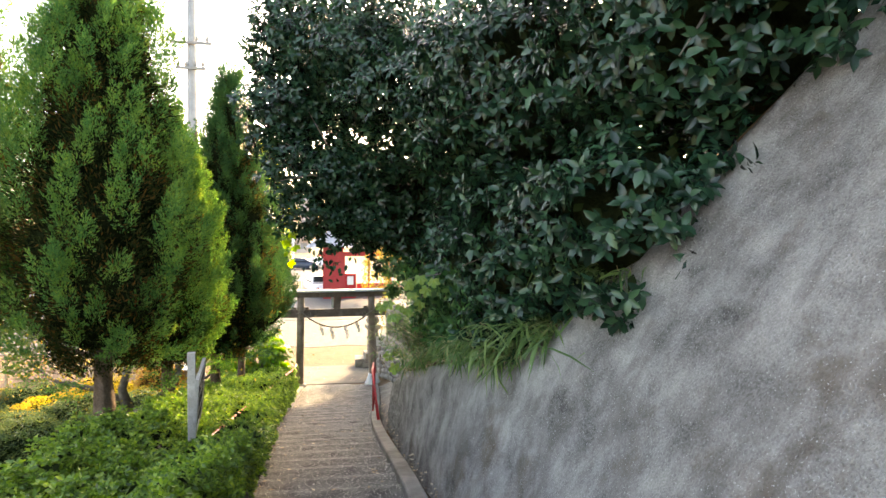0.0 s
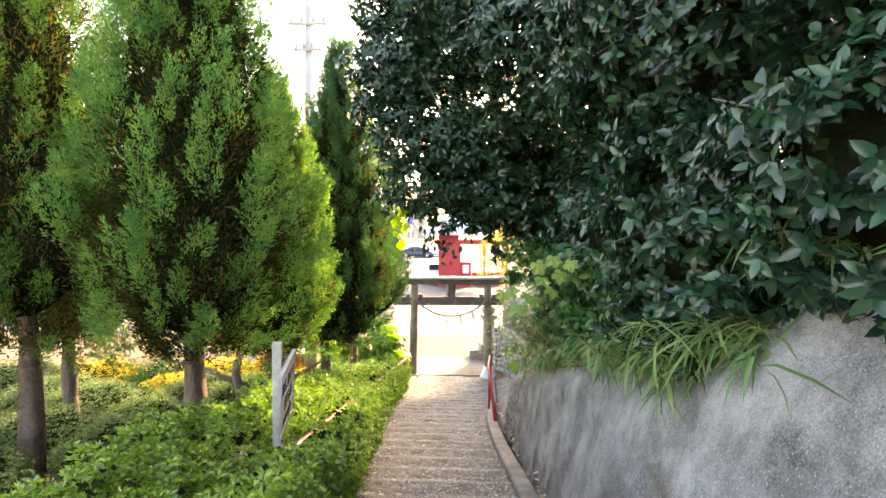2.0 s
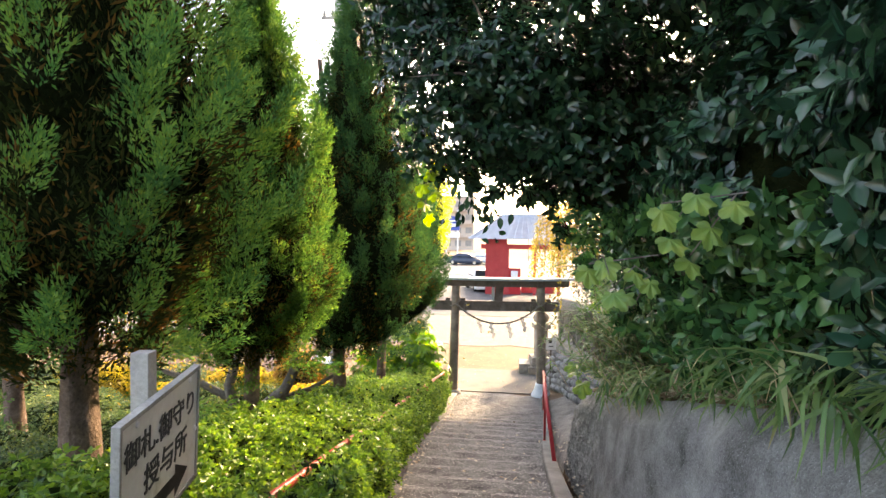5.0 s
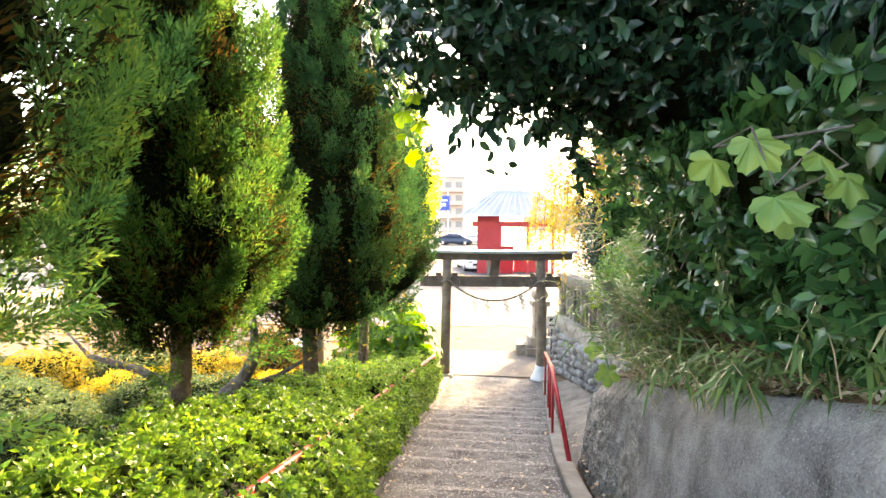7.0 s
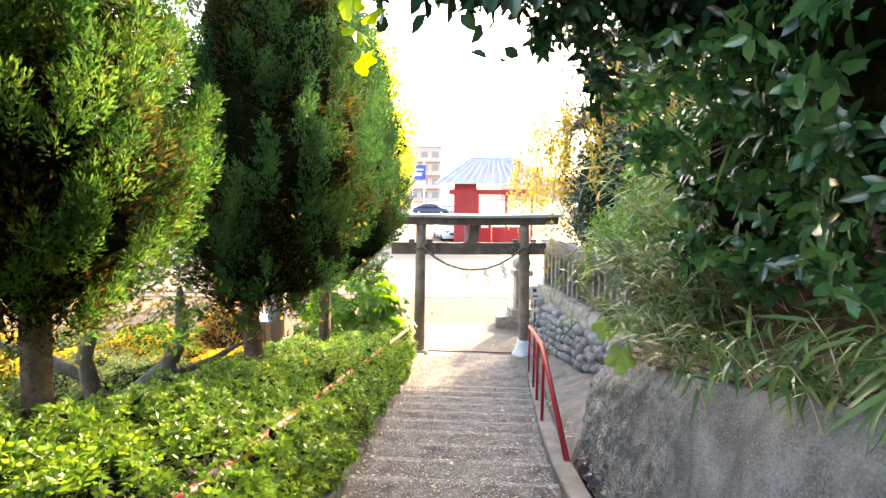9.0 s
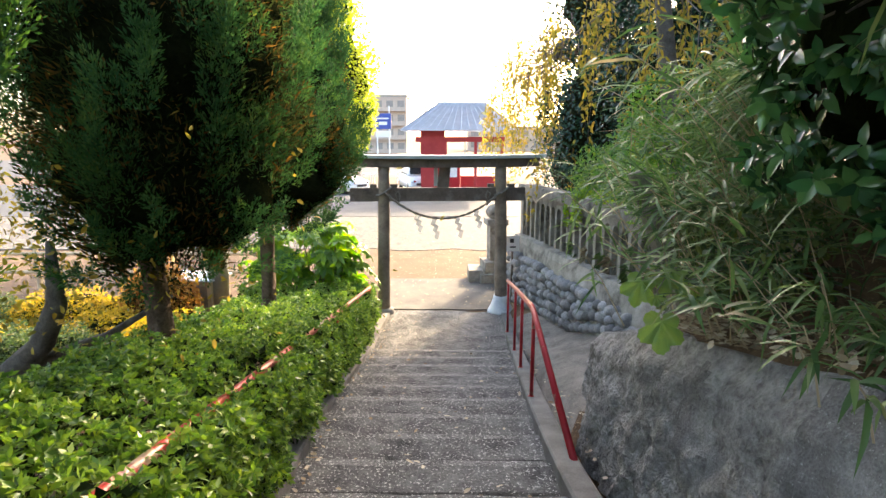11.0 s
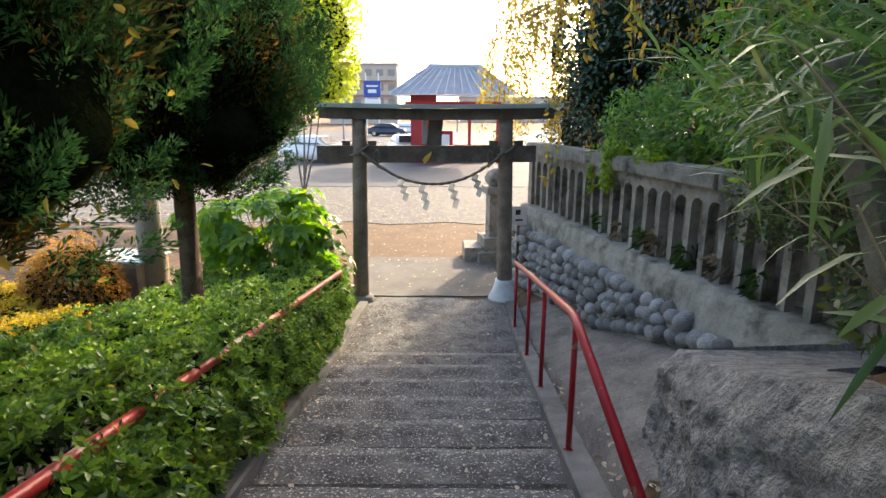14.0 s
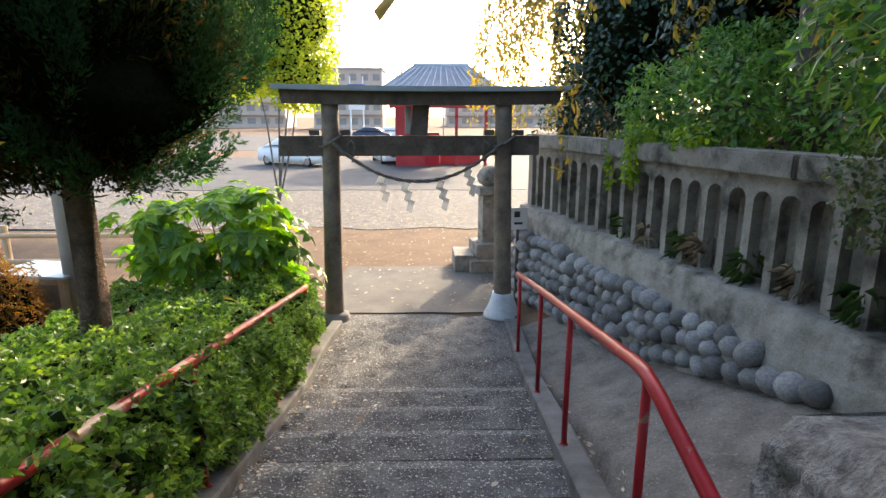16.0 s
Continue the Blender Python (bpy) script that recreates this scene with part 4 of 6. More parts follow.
def make_hedge():
    rng = np.random.default_rng(21)
    hd = thing("hedge", (-1.7, -7, G(-7)), "clipped azalea hedge with fresh green leaf tips beside the steps", "hedge")
    o = np.array([-1.7, -7, G(-7)])
    def back(y):
        return np.interp(-y, [1.0, 4.0, 6.4, 8.8, 10.5, 12.5, 13.4, 14.6], [-3.4, -2.8, -2.35, -2.4, -2.05, -1.85, -1.65, -1.4])
    def height(x, y):
        rail = np.exp(-(((x + 1.14 + 0.0149 * (y + 1.22)) / 0.13) ** 2))
        bare = np.clip((-y - 6.7) / 0.3, 0, 1) * np.clip((9.2 + y) / 0.5, 0, 1)
        hidden = np.clip((-y - 2.2) / 0.4, 0, 1) * np.clip((6.7 + y) / 0.4, 0, 1)
        return 0.79 - 0.16 * np.clip((-y - 8.6) / 1.2, 0, 1) * np.clip((x + 1.5) / 0.3, 0, 1) + (0.13 * hidden - 0.09 * bare - 0.05) * rail + 0.05 * np.sin(x * 5 + y * 2.1) * np.sin(y * 3.3) + 0.06 * np.sin(x * 11 + y * 9) * np.sin(y * 7 - x * 3) - 0.1 * np.clip((-x - 2.0) / 1.2, 0, 1)
    n = 6400
    y = -0.95 - rng.random(n) * 15.8
    gz = 0.04 + 0.205 * np.maximum(0, -1.85 - y)
    fx = np.interp(-y, [0, 1.5, 5, 8.5, 12, 20], [-1.06, -1.08, -1.0, -0.82, -0.56, -0.52]) - 0.02
    which = rng.random(n)
    # top
    bx = back(y)
    x = fx + (bx - fx) * rng.random(n)
    hz = height(x, y)
    edge = np.clip((fx - x) / 0.16, 0, 1)
    z = gz + hz * (0.84 + 0.16 * np.sqrt(np.clip(edge * (2 - edge), 0, 1)))
    N = np.stack([0.6 * (1 - edge), 0.1 * rng.normal(size=n), np.ones(n)], 1)
    # front face
    ft = which > 0.62
    zz = 0.1 + 0.66 * rng.random(n) ** 0.8
    xf = fx - 0.1 + 0.12 * np.sin(zz / 0.72 * math.pi * 0.8) + 0.05 * np.sin(y * 4.7) * np.sin(zz * 7)
    x, z = np.where(ft, xf, x), np.where(ft, gz + zz, z)
    N[ft] = np.stack([np.ones(ft.sum()), 0.2 * rng.normal(size=ft.sum()), 0.35 * np.ones(ft.sum())], 1)
    # far end face
    ed = which > 0.975
    y[ed] = -0.95 + 0.06 * rng.normal(size=ed.sum())
    x[ed] = -1.1 - 2.2 * rng.random(ed.sum())
    z[ed] = 0.05 + 0.72 * rng.random(ed.sum())
    N[ed] = [0, 1, 0.3]
    # twig clumps stand out of the clipped face by different amounts
    N = unit(N)
    P = np.stack([x, y, z], 1) + N * (0.035 * rng.normal(size=(n, 1)) + 0.09 * rng.random((n, 1)) ** 6)
    per = 6
    C, M = np.repeat(P, per, 0), np.repeat(N, per, 0)
    spread = rng.normal(size=C.shape)
    C = C + spread * 0.036 - M * (0.35 * 0.036 * (spread ** 2).sum(1, keepdims=True))
    M = unit(M + 0.55 * spread)
    foliage("leaves", rosettes(rng, C - o, M, 6, 0.043, 0.021), L_HEDGE, hd)
    P, N, n = C, M, len(C)
    # inner leaves close the gaps, coloured dark for the shade inside
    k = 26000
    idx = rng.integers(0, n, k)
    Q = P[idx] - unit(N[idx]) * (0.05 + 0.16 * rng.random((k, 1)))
    foliage("inner_leaves", blades(rng, Q - o, rng.normal(size=(k, 3)), 0.075, 0.04), L_INSHADE, hd)
    bm = bmesh.new()
    r2 = random.Random(4)
    for j in range(150):
        yy = -1.0 - r2.random() * 15.5
        xx = -1.25 - r2.random() * 0.9
        g = G(yy)
        tube(bm, [Vector((xx, yy, g - 0.15)) - Vector(o), Vector((xx + r2.uniform(-0.1, 0.12), yy + r2.uniform(-0.1, 0.1), g + 0.3)) - Vector(o), Vector((xx + r2.uniform(-0.2, 0.2), yy + r2.uniform(-0.2, 0.2), g + 0.62)) - Vector(o)], [0.012, 0.009, 0.004], 5)
    tagged(part("stem_cluster", bm, M_BARK2, hd), kind="stuff")


make_hedge()


def make_bush(name, x, y, z, r, h, material, seed, label, dens=900, leaf=0.035, group=""):
    rng = np.random.default_rng(seed)
    b = thing(name, (x, y, z), label, "bush", group)
    blobs = [((0, 0, h * 0.5), (r, r * 0.85, h * 0.55)), ((r * 0.5, 0.1, h * 0.45), (r * 0.6, r * 0.7, h * 0.45)), ((-r * 0.5, -0.1, h * 0.48), (r * 0.6, r * 0.6, h * 0.46))]
    P, N = on_blobs(rng, blobs, dens, 0.3, lambda p: p[:, 2] > 0.02)
    foliage("leaves", rosettes(rng, P, N, 4, leaf, leaf * 0.45), material, b)
    # inner leaves, their dark colour standing in for shade
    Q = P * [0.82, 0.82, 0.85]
    foliage("inner_leaves", blades(rng, Q, rng.normal(size=Q.shape), 0.09, 0.045), L_INSHADE, b)
    bm = bmesh.new()
    for k in range(5):
        a = k * 1.3 + seed
        tube(bm, [(0.04 * math.cos(a), 0.04 * math.sin(a), -0.1), (r * 0.3 * math.cos(a), r * 0.3 * math.sin(a), h * 0.4), (r * 0.55 * math.cos(a), r * 0.55 * math.sin(a), h * 0.75)], [0.025, 0.016, 0.006], 6)
    tagged(part("stem_cluster", bm, M_BARK2, b), kind="stuff")


for k, (x, y, r, h, m, lab) in enumerate((
        (-3.3, -10.2, 0.75, 0.75, L_BUSH, "rounded clipped evergreen bush on the leaf-littered slope"),
        (-4.3, -12.0, 0.9, 0.85, L_BUSH, "dark rounded evergreen bush in the garden"),
        (-3.0, -12.6, 0.6, 0.6, L_BUSH, "low dark green bush behind the hedge"),
        (-5.3, -8.9, 1.0, 0.75, L_BUSH, "clipped bush under the conifers"),
        (-4.0, -4.9, 0.8, 0.85, L_BUSH, "clipped bush with sunlit top leaves"),
        (-3.5, -3.3, 0.75, 0.8, L_SUNGOLD, "sunlit golden-green bush at the back of the hedge"),
        (-5.2, -4.2, 0.9, 0.8, L_BUSH, "low clipped bush under the trees"),
        (-6.5, -6.0, 1.1, 0.85, L_BUSH, "wide clipped bush farther back"),
        (-4.9, -2.2, 0.7, 0.75, L_SUNGOLD, "small bush beside the crate, coloured gold for sunlight"),
        (-4.6, -1.2, 0.55, 1.3, L_RUST, "tall rust-coloured shrub with thin leaves"),
        (-5.9, -1.6, 0.9, 0.95, L_SUNGOLD, "clipped bush along the garden's far edge, coloured gold for sunlight"),
        (-7.3, -1.9, 1.0, 1.0, L_BUSH, "clipped bush along the garden's far edge"),
        (-8.9, -2.3, 1.1, 1.0, L_SUNGOLD, "sunlit clipped bush along the garden's far edge"),
        (-10.6, -2.8, 1.2, 1.05, L_BUSH, "dark clipped bush at the garden's far corner"),
        (-6.1, -3.6, 0.9, 0.8, L_SUNGOLD, "low sunlit bush in the garden"),
        (-8.2, -4.6, 1.1, 0.9, L_BUSH, "broad clipped bush in the garden"),
        (-5.0, -6.9, 0.7, 0.7, L_BUSH, "small dark bush under the bent tree"),
        (-7.8, -9.5, 1.2, 0.9, L_BUSH, "wide dark bush at the garden's edge"))):
    make_bush("bush", x, y, GR(x, y) - 0.05, r, h, m, 40 + k, lab, 650, 0.035, "garden bushes")


def make_camellia():
    rng = np.random.default_rng(31)
    t = thing("camellia_tree", (2.3, -11, G(-11) + 1.2), "large glossy dark green camellia overhanging the stairs", "tree")
    o = np.array([2.3, -11, G(-11) + 1.2])
    # The lobe at (2.3, -15.0, 8.0) is added out of view to block overhead light.
    blobs = [((2.5, -13.6, 4.75), (0.95, 0.95, 0.95)), ((2.2, -12.3, 4.45), (0.95, 1.1, 1.0)), ((2.1, -10.8, 4.4), (0.95, 1.2, 1.1)), ((2.1, -9.2, 4.2), (0.9, 1.1, 1.15)), ((1.55, -8.2, 5.0), (1.25, 0.95, 1.2)), ((0.35, -8.5, 5.45), (1.3, 0.95, 1.1)), ((-0.35, -8.3, 6.6), (1.0, 0.9, 0.9)),
             ((3.2, -13.6, 6.3), (1.5, 1.3, 1.4)), ((2.5, -11.8, 6.2), (1.5, 1.5, 1.4)), ((1.9, -9.8, 6.5), (1.6, 1.4, 1.1)), ((2.0, -7.8, 3.7), (0.6, 0.75, 0.9)), ((2.9, -9.2, 4.8), (1.2, 1.4, 1.4)), ((4.6, -16.0, 8.2), (1.7, 1.6, 1.3)), ((4.4, -14.6, 7.4), (1.2, 1.1, 1.1)), ((2.3, -15.0, 8.0), (1.8, 1.4, 1.0)), ((-0.4, -8.4, 7.6), (0.8, 0.8, 0.9)), ((0.8, -9.2, 7.3), (1.2, 1.1, 1.0)), ((1.9, -10.2, 3.35), (0.45, 0.9, 0.4)), ((1.95, -11.5, 3.6), (0.45, 0.8, 0.45))]
    def keep(p):
        corridor = (np.abs(p[:, 0] - 0.2) < 0.75) & (p[:, 2] < 0.04 + 0.205 * np.maximum(0, -1.85 - p[:, 1]) + 2.25)
        bank = (p[:, 0] > 3.9) & (p[:, 1] > -13.5)
        return ~corridor & ~bank
    roof = {5, 6, 9, 15, 16}
    dense = [b for k, b in enumerate(blobs) if k not in roof]
    P1, N1 = on_blobs(rng, dense, 115, 0.3, keep)
    P2, N2 = on_blobs(rng, [blobs[k] for k in sorted(roof)], 120, 0.75, keep)
    def clumped(p, size, cutoff):
        w = p * (math.tau / size)
        g = np.sin(w[:, 0] + 1.3 * np.sin(w[:, 1] * 0.7)) + np.sin(w[:, 1] + 1.1 * np.sin(w[:, 2] * 0.8 + 1)) + np.sin(w[:, 2] + 1.2 * np.sin(w[:, 0] * 0.6 + 2))
        return g > cutoff
    ok = clumped(P1, 0.5, -0.6)
    P1, N1 = P1[ok], N1[ok]
    P, N = np.concatenate([P1, P2]), np.concatenate([N1, N2])
    n = len(P)
    ax = unit(N + np.array([0, 0, 0.1]) + 0.4 * rng.normal(size=(n, 3)))
    e1 = unit(np.cross(ax, rng.normal(size=(n, 3))))
    e2 = np.cross(ax, e1)
    # low bank-side leaves take the copy with light put into its colour
    sets, lower = ([], []), (P[:, 1] > -11.7) & (P[:, 0] > 0.9) & (P[:, 2] < 4.3)
    for k in range(7):
        t_ = math.tau * k / 7 * 2.0 + 0.5 * rng.random(n)
        rd = e1 * np.cos(t_)[:, None] + e2 * np.sin(t_)[:, None]
        back = (0.012 * k) * np.ones((n, 1))
        D = rd * 0.95 + ax * (0.75 - 0.11 * k) + np.array([0, 0, -0.32]) + 0.12 * rng.normal(size=(n, 3))
        U = ax + np.array([0, 0, 0.35]) - rd * 0.3 + 0.15 * rng.normal(size=(n, 3))
        size = 0.075 + 0.045 * rng.random(n)
        wide = size * (0.48 + 0.08 * rng.random(n))
        for group, pick in zip(sets, (~lower, lower)):
            group.append(leaves(rng, (P - o - ax * back)[pick], D[pick], U[pick], size[pick], wide[pick], 0.16))
    foliage("leaves", joined(*sets[0]), L_CAM, t, "bluish dark glossy leaves")
    foliage("leaves", joined(*sets[1]), L_CAMGR, t, "greener glossy leaves, lightened in place of missing light")
    # a sprig that hangs from the canopy
    q = 46
    Q = np.stack([0.08 + 0.17 * rng.normal(size=q), -9.33 + 0.1 * rng.normal(size=q), 4.3 + 0.14 * rng.normal(size=q)], 1)
    Q[:, 2] = np.maximum(Q[:, 2], 4.02)
    foliage("hanging_sprig", leaves(rng, Q - o, rng.normal(size=(q, 3)) * 0.6 + [0, 0, -0.8], rng.normal(size=(q, 3)) + [0, -1, 0.3], 0.1, 0.055, 0.1), L_CAM, t, kind="stuff")
    # inner leaves with shade put into their colour
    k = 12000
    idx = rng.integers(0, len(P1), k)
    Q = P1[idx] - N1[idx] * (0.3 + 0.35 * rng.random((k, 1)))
    foliage("inner_leaves", blades(rng, Q - o, rng.normal(size=(k, 3)), 0.11, 0.07), L_INSHADE, t)
    # added dark solid: paints the shade in the gaps between leaf clumps
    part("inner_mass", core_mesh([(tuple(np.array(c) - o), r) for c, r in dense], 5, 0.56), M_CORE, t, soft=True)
    bm = bmesh.new()
    r2 = random.Random(2)
    for c, r in blobs:
        c = Vector(c)
        root = Vector((3.0, c.y - 0.3, G(c.y) + 1.9))
        mid = (root + c) / 2 + Vector((0.2, 0, 0.3))
        tube(bm, [root - Vector(o), mid - Vector(o), c - Vector(o)], [0.07, 0.05, 0.02], 8)
        for j in range(7):
            d = Vector((r2.uniform(-1, 0.4), r2.uniform(-1, 1), r2.uniform(-0.6, 1)))
            tube(bm, [c - Vector(o), c + Vector((d.x * r[0] * 0.5, d.y * r[1] * 0.5, d.z * r[2] * 0.4 + 0.1)) - Vector(o), c + Vector((d.x * r[0] * 0.9, d.y * r[1] * 0.9, d.z * r[2] * 0.85)) - Vector(o)], [0.02, 0.012, 0.004], 5)
    part("branchwork", bm, M_BARK2, t)


make_camellia()


def make_sasa(x, y, z, n, length, seed, label, spread=0.35, lean=(-0.5, 0), droop=0.5, culm=0.4):
    """Bamboo grass: culms with fans of long pointed leaves."""
    rng = np.random.default_rng(seed)
    t = thing("bamboo_grass", (x, y, z), label, "grass", "bamboo grass on the bank")
    base = np.stack([spread * rng.normal(size=n), spread * 1.3 * rng.normal(size=n), np.zeros(n)], 1)
    tipd = np.stack([lean[0] + 0.35 * rng.normal(size=n), lean[1] + 0.4 * rng.normal(size=n), 0.6 + 0.4 * rng.random(n)], 1)
    Ps, Ds = [], []
    for k in range(7):
        f = 0.35 + 0.65 * rng.random(n)
        Ps.append(base + tipd * culm * f[:, None])
        Ds.append(np.stack([lean[0] + 0.75 * rng.normal(size=n), 0.75 * rng.normal(size=n), 0.25 + 0.45 * rng.normal(size=n)], 1))
    P, D = np.concatenate(Ps), np.concatenate(Ds)
    m = len(P)
    foliage("leaves", leaves(rng, P, D, np.tile([0, 0, 1.0], (m, 1)) + 0.3 * rng.normal(size=(m, 3)), length * (0.6 + 0.6 * rng.random(m)), 0.016 + 0.01 * rng.random(m), droop), L_SASA, t)
    bm = bmesh.new()
    for k in range(0, n, 2):
        tube(bm, [base[k] - [0, 0, 0.08], base[k] + tipd[k] * culm * 0.5, base[k] + tipd[k] * culm], [0.004, 0.003, 0.002], 4)
    part("culms", bm, M_CRATE, t)


def bank_top(y):
    return (bank_x(y) + bank_lean(y) * bank_h(y) + 0.28, y, G(y) + bank_h(y) + 0.03)


for k, (y, n, ln) in enumerate(((-13.6, 30, 0.2), (-13.1, 60, 0.25), (-12.6, 50, 0.22), (-12.1, 55, 0.19), (-11.5, 40, 0.16), (-10.8, 24, 0.13), (-10.0, 34, 0.15), (-9.3, 30, 0.14), (-8.5, 30, 0.13))):
    make_sasa(*bank_top(y), n, ln, 60 + k, "bamboo grass hanging over the concrete bank", 0.2, (-0.4, -0.05), 1.15, 0.2)
for k, (x, y, z, n, ln) in enumerate(((1.75, -7.6, 2.35, 60, 0.2), (2.0, -6.9, 2.6, 110, 0.26), (2.55, -6.2, 2.5, 110, 0.26), (2.5, -7.0, 3.3, 150, 0.3), (2.8, -5.9, 3.0, 140, 0.3), (3.1, -5.8, 2.5, 50, 0.24), (3.2, -6.6, 3.9, 150, 0.3))):
    make_sasa(x, y, z, n, ln, 80 + k, "green bamboo grass growing above the bank", 0.35, (-0.6, 0.1), 0.45, 0.55)


def make_shrub(name, blobs, material, seed, label, dens, L, W, category="shrub", root=None, bark=True, kind=""):
    """A loose leafy mass out of uneven lobes."""
    rng = np.random.default_rng(seed)
    c0 = np.array(root if root else (blobs[0][0][0], blobs[0][0][1], blobs[0][0][2] - blobs[0][1][2]), float)
    t = thing(name, tuple(c0), label, category, kind=kind)
    P, N = on_blobs(rng, blobs, dens, 0.6)
    n = len(P)
    D = N * 0.6 + 0.7 * rng.normal(size=(n, 3)) + [0, 0, -0.2]
    foliage("leaves", leaves(rng, P - c0, D, N + [0, 0, 0.8] + 0.3 * rng.normal(size=(n, 3)), L * (0.7 + 0.6 * rng.random(n)), W * (0.7 + 0.6 * rng.random(n)), 0.15), material, t)
    big = [(tuple(np.array(c) - c0), r) for c, r in blobs if min(r) > 0.85 and material is not L_SUNGOLD]
    # added dark solid gives the larger lobes their inner shade
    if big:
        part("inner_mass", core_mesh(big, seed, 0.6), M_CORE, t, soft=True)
    if bark:
        bm = bmesh.new()
        r2 = random.Random(seed)
        for c, r in blobs:
            c = Vector(c) - Vector(c0)
            tube(bm, [(0.05 * r2.uniform(-1, 1), 0.05 * r2.uniform(-1, 1), -0.1), c * 0.5 + Vector((0.1, 0, 0.05)), c], [0.035, 0.022, 0.008], 6)
            for j in range(6):
                d = Vector((r2.uniform(-1, 1) * r[0], r2.uniform(-1, 1) * r[1], r2.uniform(-0.5, 1) * r[2])) * 0.85
                tube(bm, [c, c + d * 0.5, c + d], [0.01, 0.006, 0.003], 4)
        part("branchwork", bm, M_BARK2, t)


# shrubs and trees above the fence
make_shrub("shrub", [((1.75, -7.2, 2.6), (0.35, 0.6, 0.35)), ((1.9, -6.4, 2.3), (0.35, 0.5, 0.35))], L_BUSH, 101, "mixed low weeds on the bank's edge", 500, 0.06, 0.03)
make_shrub("shrub", [((2.6, -5.0, 2.6), (0.5, 0.5, 0.6)), ((2.5, -4.4, 2.3), (0.35, 0.45, 0.4))], L_BUSH, 102, "small-leaved ivy-covered shrub beside the fence", 900, 0.035, 0.022)
make_shrub("shrub", [((2.75, -2.2, 2.7), (0.5, 0.7, 0.45)), ((2.6, -1.2, 2.7), (0.45, 0.6, 0.45)), ((3.1, -3.1, 2.6), (0.4, 0.5, 0.4)), ((3.1, -1.6, 3.1), (0.5, 0.7, 0.4))], L_MID, 103, "fresh green leafy shrub spilling over the fence", 480, 0.075, 0.035)
# Lobes at y 4.6 and 5.2 are hidden additions that block sun from the steps.
make_shrub("evergreen_tree", [((3.0, 1.2, 3.6), (1.0, 1.0, 1.5)), ((3.8, -0.6, 4.2), (1.2, 1.3, 1.6)), ((4.5, -2.6, 4.4), (1.2, 1.5, 1.8)), ((4.8, -4.6, 4.8), (1.3, 1.4, 2.0)), ((4.4, 4.6, 4.4), (1.5, 1.6, 2.2)), ((3.7, 5.2, 2.6), (1.1, 1.2, 1.6)), ((3.7, 3.2, 6.4), (1.5, 1.6, 1.8)), ((4.6, 0.2, 6.6), (1.7, 1.8, 1.7)), ((5.4, -2.6, 6.8), (1.5, 1.6, 1.5)), ((5.2, 1.0, 5.0), (1.6, 1.8, 2.0))], L_CAM, 104, "dark evergreen trees behind the fence", 300, 0.085, 0.05, "tree", (4.2, -0.8, 1.9))
make_shrub("evergreen_tree", [((4.4, -6.6, 4.6), (1.2, 1.4, 1.2)), ((6.2, -3.5, 5.5), (1.6, 2.0, 1.8))], L_BUSH, 105, "evergreen tree above the bank", 220, 0.09, 0.055, "tree", (4.8, -6.0, 3.2))
def make_fatsia():
    """Large palmate leaves on upright stems."""
    rng = np.random.default_rng(106)
    o = np.array([-2.1, -0.45, 0.03])
    t = thing("fatsia_shrub", tuple(o), "sunlit bright green large-leaved shrub beside the gate post", "shrub")
    blobs = [((-2.0, -0.6, 1.0), (0.75, 0.5, 0.65)), ((-1.45, -0.55, 0.75), (0.35, 0.4, 0.55)), ((-2.9, -0.4, 1.1), (0.7, 0.5, 0.7)), ((-2.2, -0.1, 1.5), (0.7, 0.5, 0.45)), ((-1.75, -0.3, 1.4), (0.35, 0.4, 0.4))]
    P, N = on_blobs(rng, blobs, 17, 0.75)
    n = len(P)
    U = unit(N * 0.6 + [0, 0, 0.9] + 0.25 * rng.normal(size=(n, 3)))
    F = unit(np.cross(np.cross(U, N + 0.2 * rng.normal(size=(n, 3))), U))
    S = np.cross(U, F)
    size = 0.15 + 0.08 * rng.random(n)
    Ps, Ds, Us, Ls, Ws = [], [], [], [], []
    for a in (-2.1, -1.4, -0.7, 0.0, 0.7, 1.4, 2.1):
        Ps.append(P)
        Ds.append(F * math.cos(a) + S * math.sin(a) - 0.15 * U)
        Us.append(U)
        Ls.append(size * (1.25 - 0.16 * abs(a)))
        Ws.append(size * 0.5)
    foliage("leaves", leaves(rng, np.concatenate(Ps) - o, np.concatenate(Ds), np.concatenate(Us), np.concatenate(Ls), np.concatenate(Ws), 0.15), L_FAT, t)
    bm = bmesh.new()
    for k in range(0, n, 3):
        e = Vector(P[k] - o)
        tube(bm, [Vector((e.x * 0.25, e.y * 0.25, -0.05)), Vector((e.x * 0.6, e.y * 0.6, e.z * 0.6)), e], [0.013, 0.008, 0.003], 5)
    tagged(part("stem_cluster", bm, M_BARK2, t), kind="stuff")


make_fatsia()


